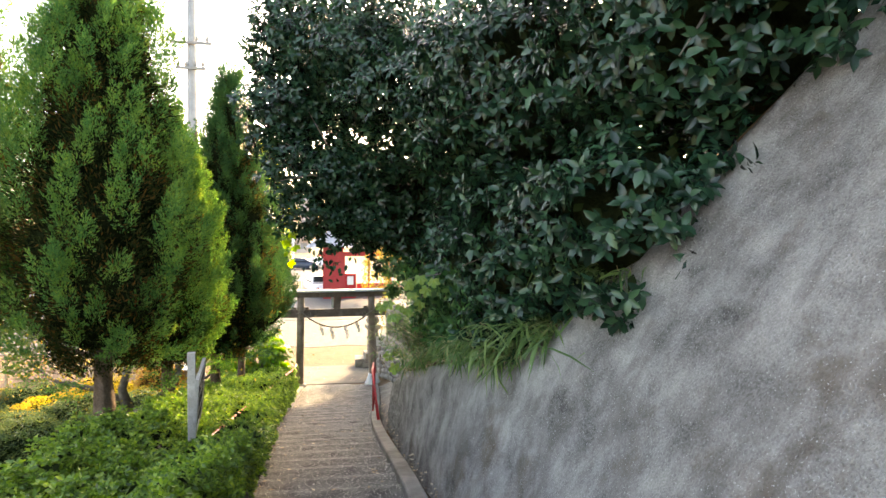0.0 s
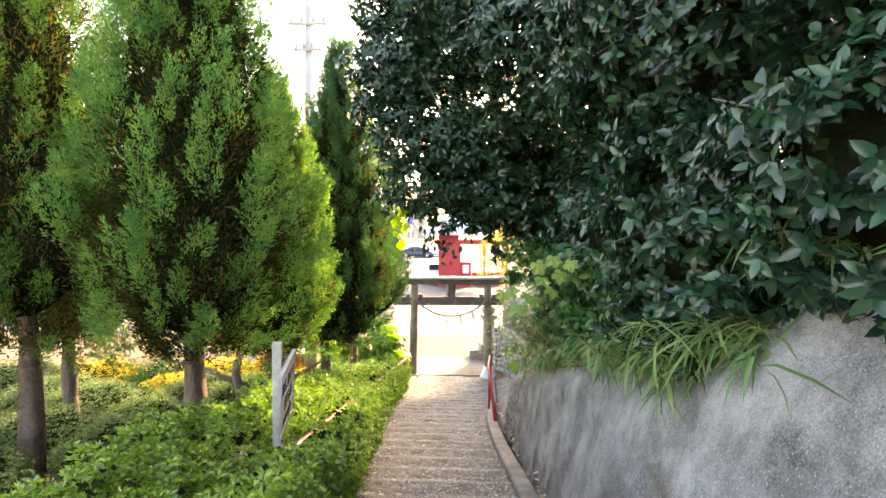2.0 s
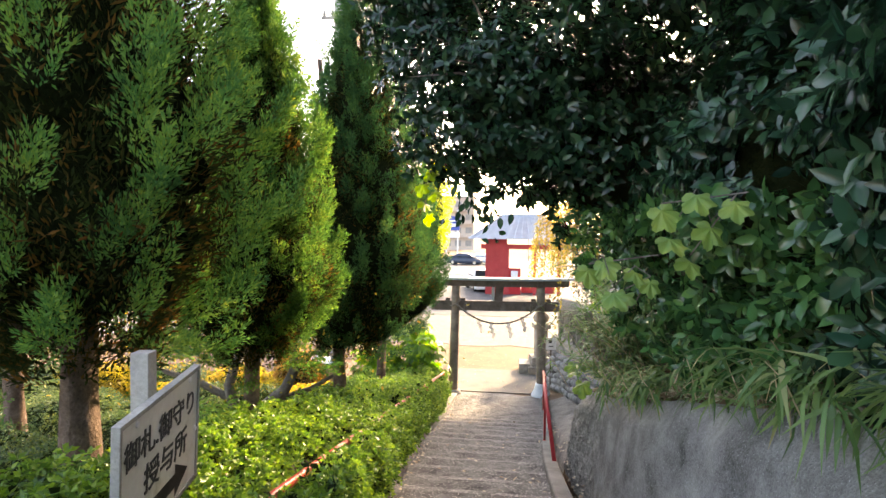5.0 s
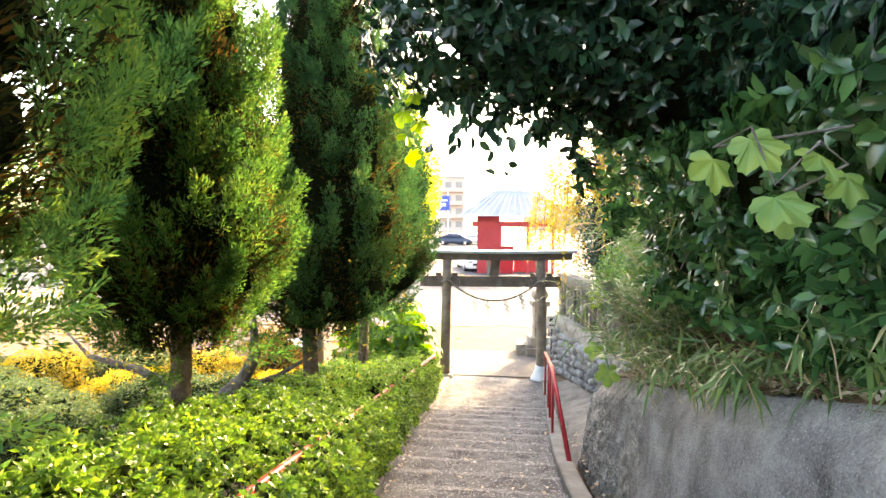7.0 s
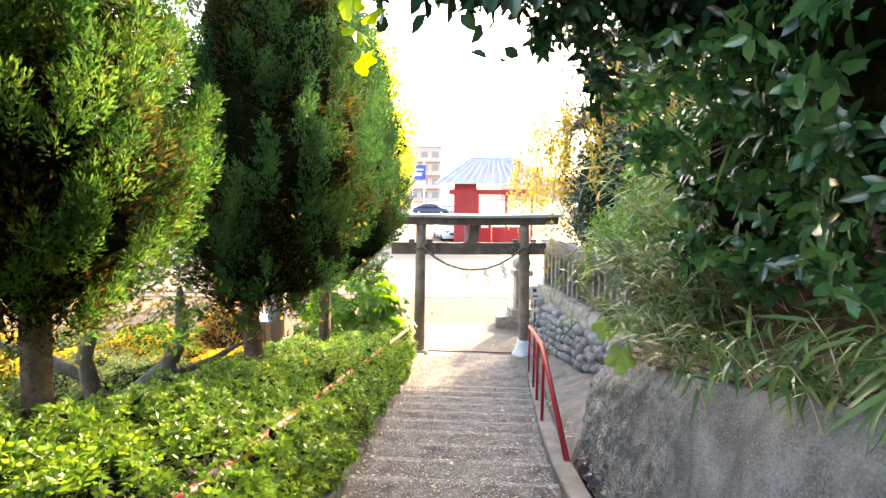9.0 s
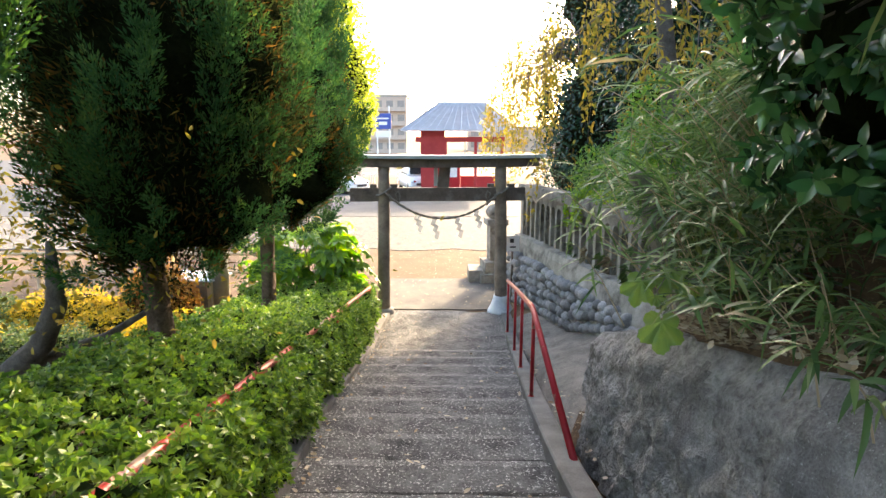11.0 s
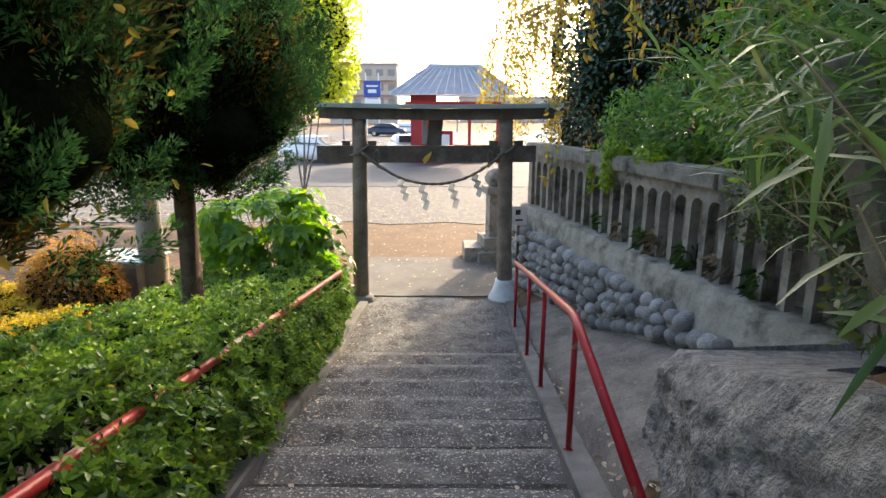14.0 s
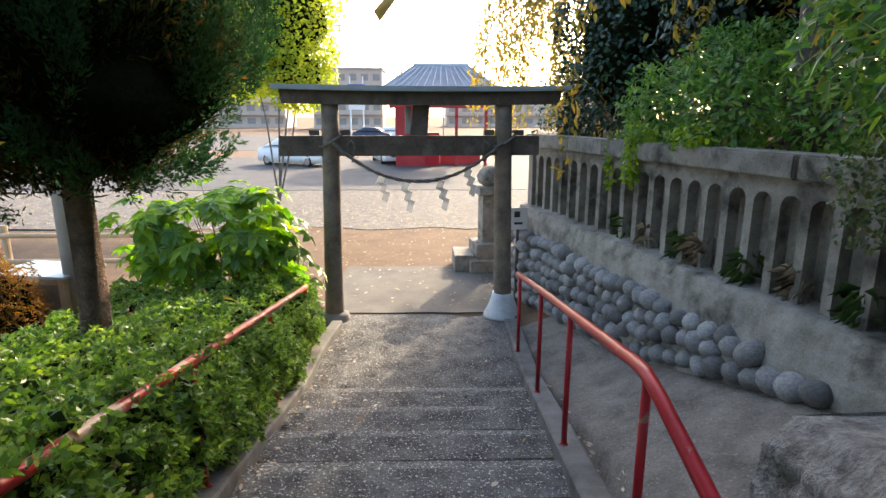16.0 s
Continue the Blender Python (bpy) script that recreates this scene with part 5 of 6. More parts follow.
def make_weeping(x, y, z, top, rad, seed, label, material, strands=150):
    """A tree with hanging strands of narrow leaves."""
    rng = np.random.default_rng(seed)
    t = thing("weeping_tree", (x, y, z), label, "tree")
    h = top - z
    bm = trunk_mesh([(0, 0, -0.2), (-0.1, 0.05, h * 0.4), (-0.3, 0.1, h * 0.75), (-0.5, 0.1, h)], [0.16, 0.13, 0.09, 0.03], 12, seed, 0.3)
    part("trunk", bm, M_BARK2, t, soft=True)
    Ps, Ds = [], []
    bm = bmesh.new()
    for k in range(strands):
        a = rng.random() * math.tau
        r = rad * (0.25 + 0.75 * math.sqrt(rng.random()))
        p0 = np.array([-0.4 + r * math.cos(a), r * math.sin(a), h * (0.98 - 0.35 * (r / rad) ** 2) + 0.3 * rng.normal()])
        ln = 0.7 + 1.6 * rng.random()
        tube(bm, [(-0.4 + 0.2 * r * math.cos(a), 0.2 * r * math.sin(a), h * 0.8), tuple(p0 + [0, 0, 0.15]), tuple(p0 + [0.1 * math.cos(a), 0.1 * math.sin(a), -ln])], [0.012, 0.006, 0.002], 4)
        m = int(46 * ln)
        s = rng.random((m, 1))
        Ps.append(p0 + [0.1 * math.cos(a), 0.1 * math.sin(a), 0] * s + s * [0, 0, -ln] + 0.05 * rng.normal(size=(m, 3)))
        Ds.append(0.6 * rng.normal(size=(m, 3)) + [0, 0, -0.8])
    P, D = np.concatenate(Ps), np.concatenate(Ds)
    n = len(P)
    foliage("leaves", leaves(rng, P, D, rng.normal(size=(n, 3)), 0.09 * (0.7 + 0.6 * rng.random(n)), 0.035, 0.2), material, t)
    tagged(part("twig_veil", bm, M_BARK2, t), kind="stuff")


make_weeping(3.6, 3.2, 0.3, 6.3, 2.2, 121, "weeping tree with yellowing leaves beyond the fence", L_YEL, 190)
make_weeping(3.15, -2.75, 1.85, 5.9, 1.5, 122, "pale-trunked weeping tree with hanging yellow leaves", L_YEL, 34)
make_shrub("ginkgo_tree", [((-3.5, 10, 5.4), (1.4, 1.4, 2.2)), ((-4.9, 10.5, 4.8), (1.6, 1.4, 1.9)), ((-3.9, 10, 7.8), (1.2, 1.2, 1.6)), ((-3.3, 9.8, 3.8), (1.0, 1.0, 1.0))], L_GINK, 123, "sunlit yellow-green tree beyond the gate", 240, 0.11, 0.085, "tree", (-4.2, 10.2, 0.0))
make_shrub("shrub", [((2.25, -4.5, 3.2), (0.45, 0.55, 0.65)), ((2.1, -5.1, 2.9), (0.35, 0.4, 0.5))], L_MID, 124, "fresh lime green shrub at the end of the bank", 420, 0.075, 0.035, root=(2.6, -4.9, 1.9))
make_shrub("ivy", [((2.2, -1.6, 2.42), (0.12, 0.22, 0.1)), ((2.1, -1.65, 2.2), (0.07, 0.1, 0.25))], L_LIME, 125, "ivy trailing over the concrete coping", 900, 0.055, 0.04, "ivy", bark=False)
make_shrub("ivy", [((2.34, -2.3, 2.43), (0.14, 0.3, 0.1)), ((2.08, -1.15, 2.15), (0.06, 0.08, 0.3))], L_LIME, 126, "ivy trailing over the concrete coping", 800, 0.055, 0.04, "ivy", bark=False)


def make_tuft(y, seed, n=90, ln=0.19):
    """Dry grass hanging out of a fence opening."""
    rng = np.random.default_rng(seed)
    x, z = fence_x(y) + 0.08, 1.39
    t = thing("grass_tuft", (x, y, z), "drooping tuft of half-dry grass at the foot of the fence", "grass", "grass along the fence")
    P = np.stack([0.03 * rng.normal(size=n), 0.05 * rng.normal(size=n), 0.02 + 0.2 * rng.random(n)], 1)
    D = np.stack([-0.35 + 0.3 * rng.normal(size=n), 0.35 * rng.normal(size=n), 0.35 + 0.4 * rng.normal(size=n)], 1)
    foliage("grass_blade", blades(rng, P, D, ln * (0.5 + 0.6 * rng.random(n)), 0.007, 0.6), L_DRY if seed % 2 else L_SASA, t, kind="stuff")


for k, y in enumerate((-1.35, -1.8, -2.3, -2.55, -3.05, -3.5, -3.95)):
    make_tuft(y, 140 + k)


# ---- garden: bent tree, pole, crate, rail fence, sign ----
def make_bent_tree():
    t = thing("bent_tree", (-3.6, -6.4, GR(-3.6, -6.4)), "old garden tree with a forked bent trunk and sparse leaves", "tree")
    bm = trunk_mesh([(0, 0, -0.2), (0.0, 0, 0.3), (0.05, 0, 0.55)], [0.17, 0.14, 0.13], 12, 3, 0.5)
    part("trunk", bm, M_BARK2, t, soft=True)
    for pts, rr in (([(0.05, 0, 0.5), (0.35, 0.1, 0.62), (0.7, 0.1, 0.95), (0.85, 0.1, 1.25), (0.8, 0.2, 1.7)], [0.11, 0.1, 0.085, 0.06, 0.03]), ([(0.05, 0, 0.5), (-0.1, 0, 1.0), (0.05, 0.1, 1.6), (0.3, 0.1, 2.2)], [0.11, 0.08, 0.06, 0.03]), ([(-0.05, 0, 0.8), (-0.6, 0.1, 1.0), (-1.2, 0, 1.2), (-1.7, 0.2, 1.5)], [0.06, 0.05, 0.035, 0.015]), ([(0.5, 0.1, 0.75), (1.0, 0.4, 0.9), (1.5, 0.5, 1.2)], [0.05, 0.035, 0.012])):
        bm = trunk_mesh(pts, rr, 10, 7, 0.3)
        part("limb", bm, M_BARK2, t, soft=True)
    rng = np.random.default_rng(9)
    n = 2600
    P = np.stack([-0.3 + 1.1 * rng.normal(size=n), 0.2 + 0.6 * rng.normal(size=n), 1.7 + 0.4 * rng.normal(size=n)], 1)
    foliage("leaves", leaves(rng, P, rng.normal(size=(n, 3)), rng.normal(size=(n, 3)) + [0, 0, 1], 0.06, 0.03), L_YEL, t)


make_bent_tree()


def make_pole():
    p = thing("utility_pole", (-3.9, -0.5, 0), "tall grey concrete utility pole with fittings", "utility pole")
    bm = bmesh.new()
    tube(bm, [(0, 0, -0.2), (0, 0, 3), (0, 0, 11.5)], [0.175, 0.165, 0.11], 20)
    part("shaft", bm, M_POLE, p, soft=True)
    for z, w in ((9.9, 0.55), (9.2, 0.4)):
        bm = bmesh.new()
        box(bm, -w, w, -0.18, -0.12, z, z + 0.08, 0.008)
        for s in (-0.8, -0.3, 0.3, 0.8):
            tube(bm, [(s * w, -0.15, z + 0.08), (s * w, -0.15, z + 0.14), (s * w, -0.15, z + 0.24)], [0.03, 0.05, 0.02], 8)
        part("crossarm", bm, M_POLE, p, "grey crossarm with insulators")
    for k in range(14):
        bm = bmesh.new()
        s = 1 if k % 2 else -1
        tube(bm, [(0, 0, 2.2 + k * 0.45), (s * 0.3, 0, 2.2 + k * 0.45)], [0.008, 0.008], 6)
        part("climbing_peg", bm, M_CHROME, p)


make_pole()


def make_crate():
    c = thing("wooden_frame_box", (-4.35, -0.35, GR(-4.35, -0.35)), "pale timber-framed box with dull plate sides and a lid", "box", rz=-12)
    for x in (-0.42, 0.42):
        for y in (-0.25, 0.25):
            bm = bmesh.new()
            box(bm, x - 0.04, x + 0.04, y - 0.04, y + 0.04, 0, 0.78, 0.006)
            part("corner_post", bm, M_CRATE, c)
    bm = bmesh.new()
    box(bm, -0.38, 0.38, -0.235, -0.215, 0.12, 0.68, 0.003)
    box(bm, -0.38, 0.38, 0.215, 0.235, 0.12, 0.68, 0.003)
    part("side_plate", bm, M_PLATE, c)
    bm = bmesh.new()
    box(bm, -0.5, 0.5, -0.33, 0.33, 0.78, 0.81, 0.005)
    part("lid", bm, M_CAP, c, "grey metal lid")
    for y in (-0.27, 0.27):
        bm = bmesh.new()
        box(bm, -0.55, 0.75, y - 0.035, y + 0.035, 0.05, 0.12, 0.005)
        part("bottom_rail", bm, M_CRATE, c)


make_crate()


def make_rail_fence():
    f = thing("timber_rail_fence", (-9, 1.6, 0), "low pale timber rail fence along the lot", "fence")
    for k in range(9):
        bm = bmesh.new()
        tube(bm, [(k * 1.2 - 3.2, 0, -0.1), (k * 1.2 - 3.2, 0, 1.0)], [0.055, 0.05], 10)
        part("fence_post", bm, M_CRATE, f)
    for z in (0.45, 0.85):
        bm = bmesh.new()
        tube(bm, [(-3.4, -0.06, z), (1, -0.06, z), (6.6, -0.06, z)], [0.04] * 3, 10)
        part("fence_rail", bm, M_CRATE, f)


make_rail_fence()


def text_mesh(body, size):
    cu = bpy.data.curves.new("lettering", "FONT")
    cu.body, cu.size, cu.extrude = body, size, 0.0012
    cu.offset = size * 0.012
    cu.align_x, cu.align_y = "CENTER", "CENTER"
    ob = new("lettering", cu)
    me = bpy.data.meshes.new_from_object(ob.evaluated_get(bpy.context.evaluated_depsgraph_get()))
    bpy.data.objects.remove(ob)
    me.materials.clear()
    me.materials.append(M_INK)
    return me


def make_sign():
    s = thing("sign_board", (-0.98, -12.2, G(-12.2)), "white painted notice board with black lettering on a timber post", "sign", rz=98)
    bm = bmesh.new()
    box(bm, -0.033, 0.033, 0.02, 0.086, -0.3, 1.4, 0.004)
    for v in bm.verts:
        if v.co.z > 1.3:
            v.co.z += 0.05
    part("post", bm, M_POST, s, "grey squared timber post")
    tilt = pose(0.0, -0.012, 1.06, 4, -5, 0)
    def put(name, me_or_bm, material, m, label=""):
        me = me_or_bm if isinstance(me_or_bm, bpy.types.Mesh) else mesh_of(me_or_bm, material, name)
        ob = new(name, me)
        ob.parent = s
        ob.matrix_local = tilt @ m
        if label:
            ob["label"] = label
        return ob
    bm = bmesh.new()
    box(bm, -0.3, 0.3, -0.006, 0.012, -0.24, 0.24, 0.003)
    put("board", bm, M_BOARD, Matrix(), "white board")
    bm = bmesh.new()
    for x0, x1, z0, z1 in ((-0.315, 0.315, 0.232, 0.25), (-0.315, 0.315, -0.25, -0.232), (-0.315, -0.3, -0.232, 0.232), (0.3, 0.315, -0.232, 0.232)):
        box(bm, x0, x1, -0.012, 0.018, z0, z1, 0.002)
    put("frame", bm, M_POST, Matrix())
    put("lettering", text_mesh("御札.御守り", 0.108), M_INK, pose(0.0, -0.008, 0.11, 90, 0, 0), "black lettering")
    put("lettering", text_mesh("授与所", 0.118), M_INK, pose(0.03, -0.008, -0.03, 90, 0, 0), "black lettering")
    bm = bmesh.new()
    vs = [bm.verts.new((x, -0.0085, z)) for x, z in ((-0.18, -0.185), (0.1, -0.185), (0.1, -0.225), (0.22, -0.155), (0.1, -0.085), (0.1, -0.125), (-0.18, -0.125))]
    bm.faces.new(vs)
    bmesh.ops.solidify(bm, geom=bm.faces[:], thickness=0.0015)
    put("arrow", bm, M_INK, Matrix(), "black arrow")
    for x, z in ((-0.2, 0.21), (0.22, 0.215), (-0.285, -0.1), (0.285, -0.02)):
        bm = bmesh.new()
        bmesh.ops.create_cone(bm, cap_ends=True, segments=12, radius1=0.013, radius2=0.009, depth=0.006, matrix=pose(x, -0.009, z, 90, 0, 0))
        put("fixing", bm, M_PAPER, Matrix())


make_sign()


# ---- stone marker, steps and plate beyond the gate; stake on the bank ----
def make_marker():
    m = thing("stone_lantern", (1.28, 2.6, 0.02), "grey stone lantern pillar on stepped blocks", "stone lantern", rz=8)
    for name, r, z0, z1 in (("lower_block", 0.42, 0, 0.22), ("upper_block", 0.3, 0.22, 0.48), ("shaft", 0.17, 0.48, 1.3), ("cap_stone", 0.24, 1.3, 1.44)):
        bm = bmesh.new()
        box(bm, -r, r, -r, r, z0, z1, 0.015)
        part(name, bm, M_FENCE, m)
    bm = bmesh.new()
    bmesh.ops.create_icosphere(bm, subdivisions=2, radius=0.24, matrix=Matrix.Translation((0, 0, 1.6)) @ Matrix.Diagonal((1, 1, 0.8, 1)))
    part("head", bm, M_FENCE, m, soft=True)
    b = thing("stone_block", (0.78, 2.55, 0.02), "worn dark stone block beside the lantern", "block")
    bm = bmesh.new()
    box(bm, -0.13, 0.2, -0.3, 0.4, 0, 0.3, 0.02)
    part("block", bm, M_FENCE, b)
    p = thing("direction_plate", (1.42, 0.55, 1.1), "small white plate with black arrow marks", "sign", rz=6)
    bm = bmesh.new()
    box(bm, -0.13, 0.13, -0.008, 0.008, 0, 0.3, 0.003)
    part("plate", bm, M_PAPER, p)
    bm = bmesh.new()
    box(bm, -0.06, 0.02, -0.012, -0.009, 0.17, 0.25)
    part("mark", bm, M_INK, p)
    bm = bmesh.new()
    box(bm, -0.06, 0.06, -0.012, -0.009, 0.07, 0.1)
    part("mark", bm, M_INK, p)
    bm = bmesh.new()
    box(bm, -0.02, 0.02, 0.01, 0.04, -1.0, 0.28)
    part("stand", bm, M_BEAM, p)
    s = thing("concrete_stake", (1.8, -6.6, 1.75), "leaning grey concrete stake among the bamboo grass", "stake")
    bm = bmesh.new()
    box(bm, -0.05, 0.05, -0.05, 0.05, -0.2, 1.37, 0.008)
    ob = part("shaft", bm, M_FENCE, s)
    ob.matrix_local = pose(0, 0, 0, -9, -18, 10)


make_marker()


# ---- beyond: cars, shelter, buildings ----
def make_car(x, y, rz, body_mat, label, s=1.0):
    c = thing("car", (x, y, 0.012), label, "car", "parked cars", rz)
    def loft(sections, material, name):
        bm = bmesh.new()
        rings = []
        for yy, hw, z0, z1, inset in sections:
            rings.append([bm.verts.new(p) for p in ((-hw, yy, z0), (-hw * 1.02, yy, (z0 + z1) / 2), (-hw + inset, yy, z1), (hw - inset, yy, z1), (hw * 1.02, yy, (z0 + z1) / 2), (hw, yy, z0))])
        for a, b in zip(rings, rings[1:]):
            for k in range(6):
                bm.faces.new((a[k], a[(k + 1) % 6], b[(k + 1) % 6], b[k]))
        bm.faces.new(rings[0][::-1])
        bm.faces.new(rings[-1])
        bmesh.ops.recalc_face_normals(bm, faces=bm.faces)
        bmesh.ops.bevel(bm, geom=bm.edges[:], offset=0.03, segments=2, affect="EDGES")
        return part(name, bm, material, c, soft=True)
    loft([(-2.2, 0.7, 0.3, 0.62, 0.08), (-2.1, 0.82, 0.22, 0.78, 0.08), (-1.2, 0.86, 0.2, 0.95, 0.08), (1.2, 0.86, 0.2, 0.98, 0.08), (2.1, 0.82, 0.25, 0.95, 0.08), (2.2, 0.72, 0.32, 0.8, 0.08)], body_mat, "body")
    loft([(-1.25, 0.78, 0.96, 1.0, 0.05), (-0.45, 0.76, 0.96, 1.43, 0.16), (0.8, 0.76, 0.96, 1.46, 0.16), (1.75, 0.76, 0.96, 1.02, 0.05)], body_mat, "roof")
    bm = bmesh.new()
    vs = [bm.verts.new(p) for p in ((-0.68, -1.2, 1.03), (0.68, -1.2, 1.03), (0.55, -0.56, 1.4), (-0.55, -0.56, 1.4))]
    bm.faces.new(vs)
    bmesh.ops.solidify(bm, geom=bm.faces[:], thickness=-0.02)
    bmesh.ops.translate(bm, verts=bm.verts, vec=(0, -0.035, 0.035))
    part("windscreen", bm, M_GLASS, c)
    for sx in (-1, 1):
        bm = bmesh.new()
        vs = [bm.verts.new((sx * (0.79 if z < 1.2 else 0.655), yy, z)) for yy, z in ((-0.95, 1.04), (1.3, 1.04), (0.8, 1.38), (-0.4, 1.38))]
        bm.faces.new(vs)
        bmesh.ops.solidify(bm, geom=bm.faces[:], thickness=0.03)
        part("side_window", bm, M_GLASS, c)
        bm = bmesh.new()
        bmesh.ops.create_icosphere(bm, subdivisions=2, radius=0.16, matrix=Matrix.Translation((sx * 0.6, -2.14, 0.66)) @ Matrix.Diagonal((1.1, 0.35, 0.55, 1)))
        part("headlight", bm, M_CHROME, c, soft=True)
        for yy in (-1.4, 1.4):
            bm = bmesh.new()
            bmesh.ops.create_cone(bm, cap_ends=True, segments=20, radius1=0.31, radius2=0.31, depth=0.2, matrix=pose(sx * 0.76, yy, 0.31, 0, 90, 0))
            bmesh.ops.bevel(bm, geom=[e for e in bm.edges if len(e.link_faces) == 2 and e.calc_face_angle(0) > 1], offset=0.03, segments=2, affect="EDGES")
            w = part("wheel", bm, M_TYRE, c, soft=True)
            bm = bmesh.new()
            bmesh.ops.create_cone(bm, cap_ends=True, segments=16, radius1=0.19, radius2=0.17, depth=0.02, matrix=pose(sx * 0.868, yy, 0.31, 0, 90, 0))
            part("rim", bm, M_CHROME, w)
    bm = bmesh.new()
    box(bm, -0.45, 0.45, -2.235, -2.2, 0.45, 0.58, 0.01)
    part("grille", bm, M_INK, c)
    bm = bmesh.new()
    box(bm, -0.17, 0.17, -2.25, -2.236, 0.34, 0.44, 0.004)
    part("plate", bm, M_PAPER, c)


make_car(-1.6, 26.5, 14, M_CARW, "white car parked facing the gate on asphalt")
make_car(-5.2, 58, 80, M_CARD, "dark blue car parked across the far road")
make_car(-3.0, 60, 80, M_CARW, "white car parked on the far side of the road")
make_car(-6.6, 24.5, 60, M_CARW, "white car parked at the side of the lot")


def make_shelter():
    k = thing("red_shelter", (1.1, 25, 0.0), "small red-walled shelter with a blue-grey metal roof", "building")
    bm = bmesh.new()
    w, d, ez, rz_ = 3.4, 2.6, 3.7, 5.3
    e = [(-w, -d, ez), (w, -d, ez), (w, d, ez), (-w, d, ez)]
    r = [(-1.3, 0, rz_), (1.6, 0, rz_)]
    vs = [bm.verts.new(p) for p in e + r]
    for q in ((0, 1, 5, 4), (2, 3, 4, 5), (1, 2, 5), (3, 0, 4)):
        bm.faces.new([vs[i] for i in q])
    bmesh.ops.solidify(bm, geom=bm.faces[:], thickness=0.12)
    part("roof", bm, M_ROOF, k, "blue-grey ribbed metal roof")
    bm = bmesh.new()
    tube(bm, [(-1.35, 0, rz_ + 0.04), (1.65, 0, rz_ + 0.04)], [0.09, 0.09], 10)
    part("ridge_cap", bm, M_ROOF, k)
    for q in range(15):
        bm = bmesh.new()
        u = q / 14 * 2 - 1
        xt = 0.15 + 1.45 * u
        tube(bm, [(w * u, -d + 0.02, ez + 0.03), (xt, -0.02, rz_ + 0.03)], [0.025, 0.025], 6)
        part("roof_rib", bm, M_ROOF, k)
    bm = bmesh.new()
    box(bm, -2.3, -0.9, -1.7, 1.7, 0, 3.7, 0.01)
    part("wall", bm, M_REDWALL, k, "dark red boarded wall")
    for q in range(8):
        bm = bmesh.new()
        box(bm, -2.3 + q * 0.18, -2.27 + q * 0.18, -1.725, -1.7, 0.1, 3.6)
        part("wall_batten", bm, M_REDWALL, k)
    bm = bmesh.new()
    box(bm, -2.6, 2.6, -1.75, -1.62, 3.05, 3.35, 0.01)
    part("fascia_beam", bm, M_REDWALL, k)
    for x in (-0.85, 0.9, 2.45):
        bm = bmesh.new()
        box(bm, x - 0.08, x + 0.08, -1.7, -1.54, 0, 3.1, 0.01)
        part("column", bm, M_REDWALL, k)
    bm = bmesh.new()
    box(bm, -0.8, 0.0, -1.5, -0.9, 0, 1.8, 0.03)
    part("counter_cabinet", bm, M_RED, k, "bright red cabinet")
    bm = bmesh.new()
    box(bm, -0.62, -0.18, -1.52, -1.5, 1.0, 1.6, 0.01)
    part("cabinet_window", bm, M_PAPER, k)
    bm = bmesh.new()
    box(bm, 0.1, 2.3, -0.4, 1.6, 0, 1.0, 0.01)
    part("back_wall", bm, M_REDWALL, k)


make_shelter()


def make_block(x, y, w, d, floors, cols, label, material, fh=3.0):
    b = thing("apartment_building", (x, y, 0), label, "building")
    h = floors * fh
    bm = bmesh.new()
    box(bm, -w / 2, w / 2, -d / 2, d / 2, 0, h)
    part("wall", bm, material, b)
    bm = bmesh.new()
    box(bm, -w / 2 - 0.2, w / 2 + 0.2, -d / 2 - 0.2, d / 2 + 0.2, h, h + 0.5)
    part("roof", bm, M_POLE, b)
    for f in range(floors):
        for c in range(cols):
            bm = bmesh.new()
            cx = -w / 2 + w * (c + 0.5) / cols
            box(bm, cx - w / cols * 0.3, cx + w / cols * 0.3, -d / 2 - 0.06, -d / 2 - 0.01, f * fh + 0.9, f * fh + 2.3)
            part("window", bm, M_HAZEGLASS, b)
        bm = bmesh.new()
        box(bm, -w / 2, w / 2, -d / 2 - 1.0, -d / 2 - 0.02, f * fh - 0.1, f * fh + 0.15)
        part("balcony", bm, material, b)


make_block(-15.5, 126, 15, 10, 4, 6, "tan apartment block across the road", M_BUILD, 3.1)
make_block(-45, 140, 26, 12, 3, 8, "pale low apartment block in the distance", M_BUILD)
make_block(22, 150, 30, 12, 2, 9, "pale commercial building in the distance", M_BUILD)


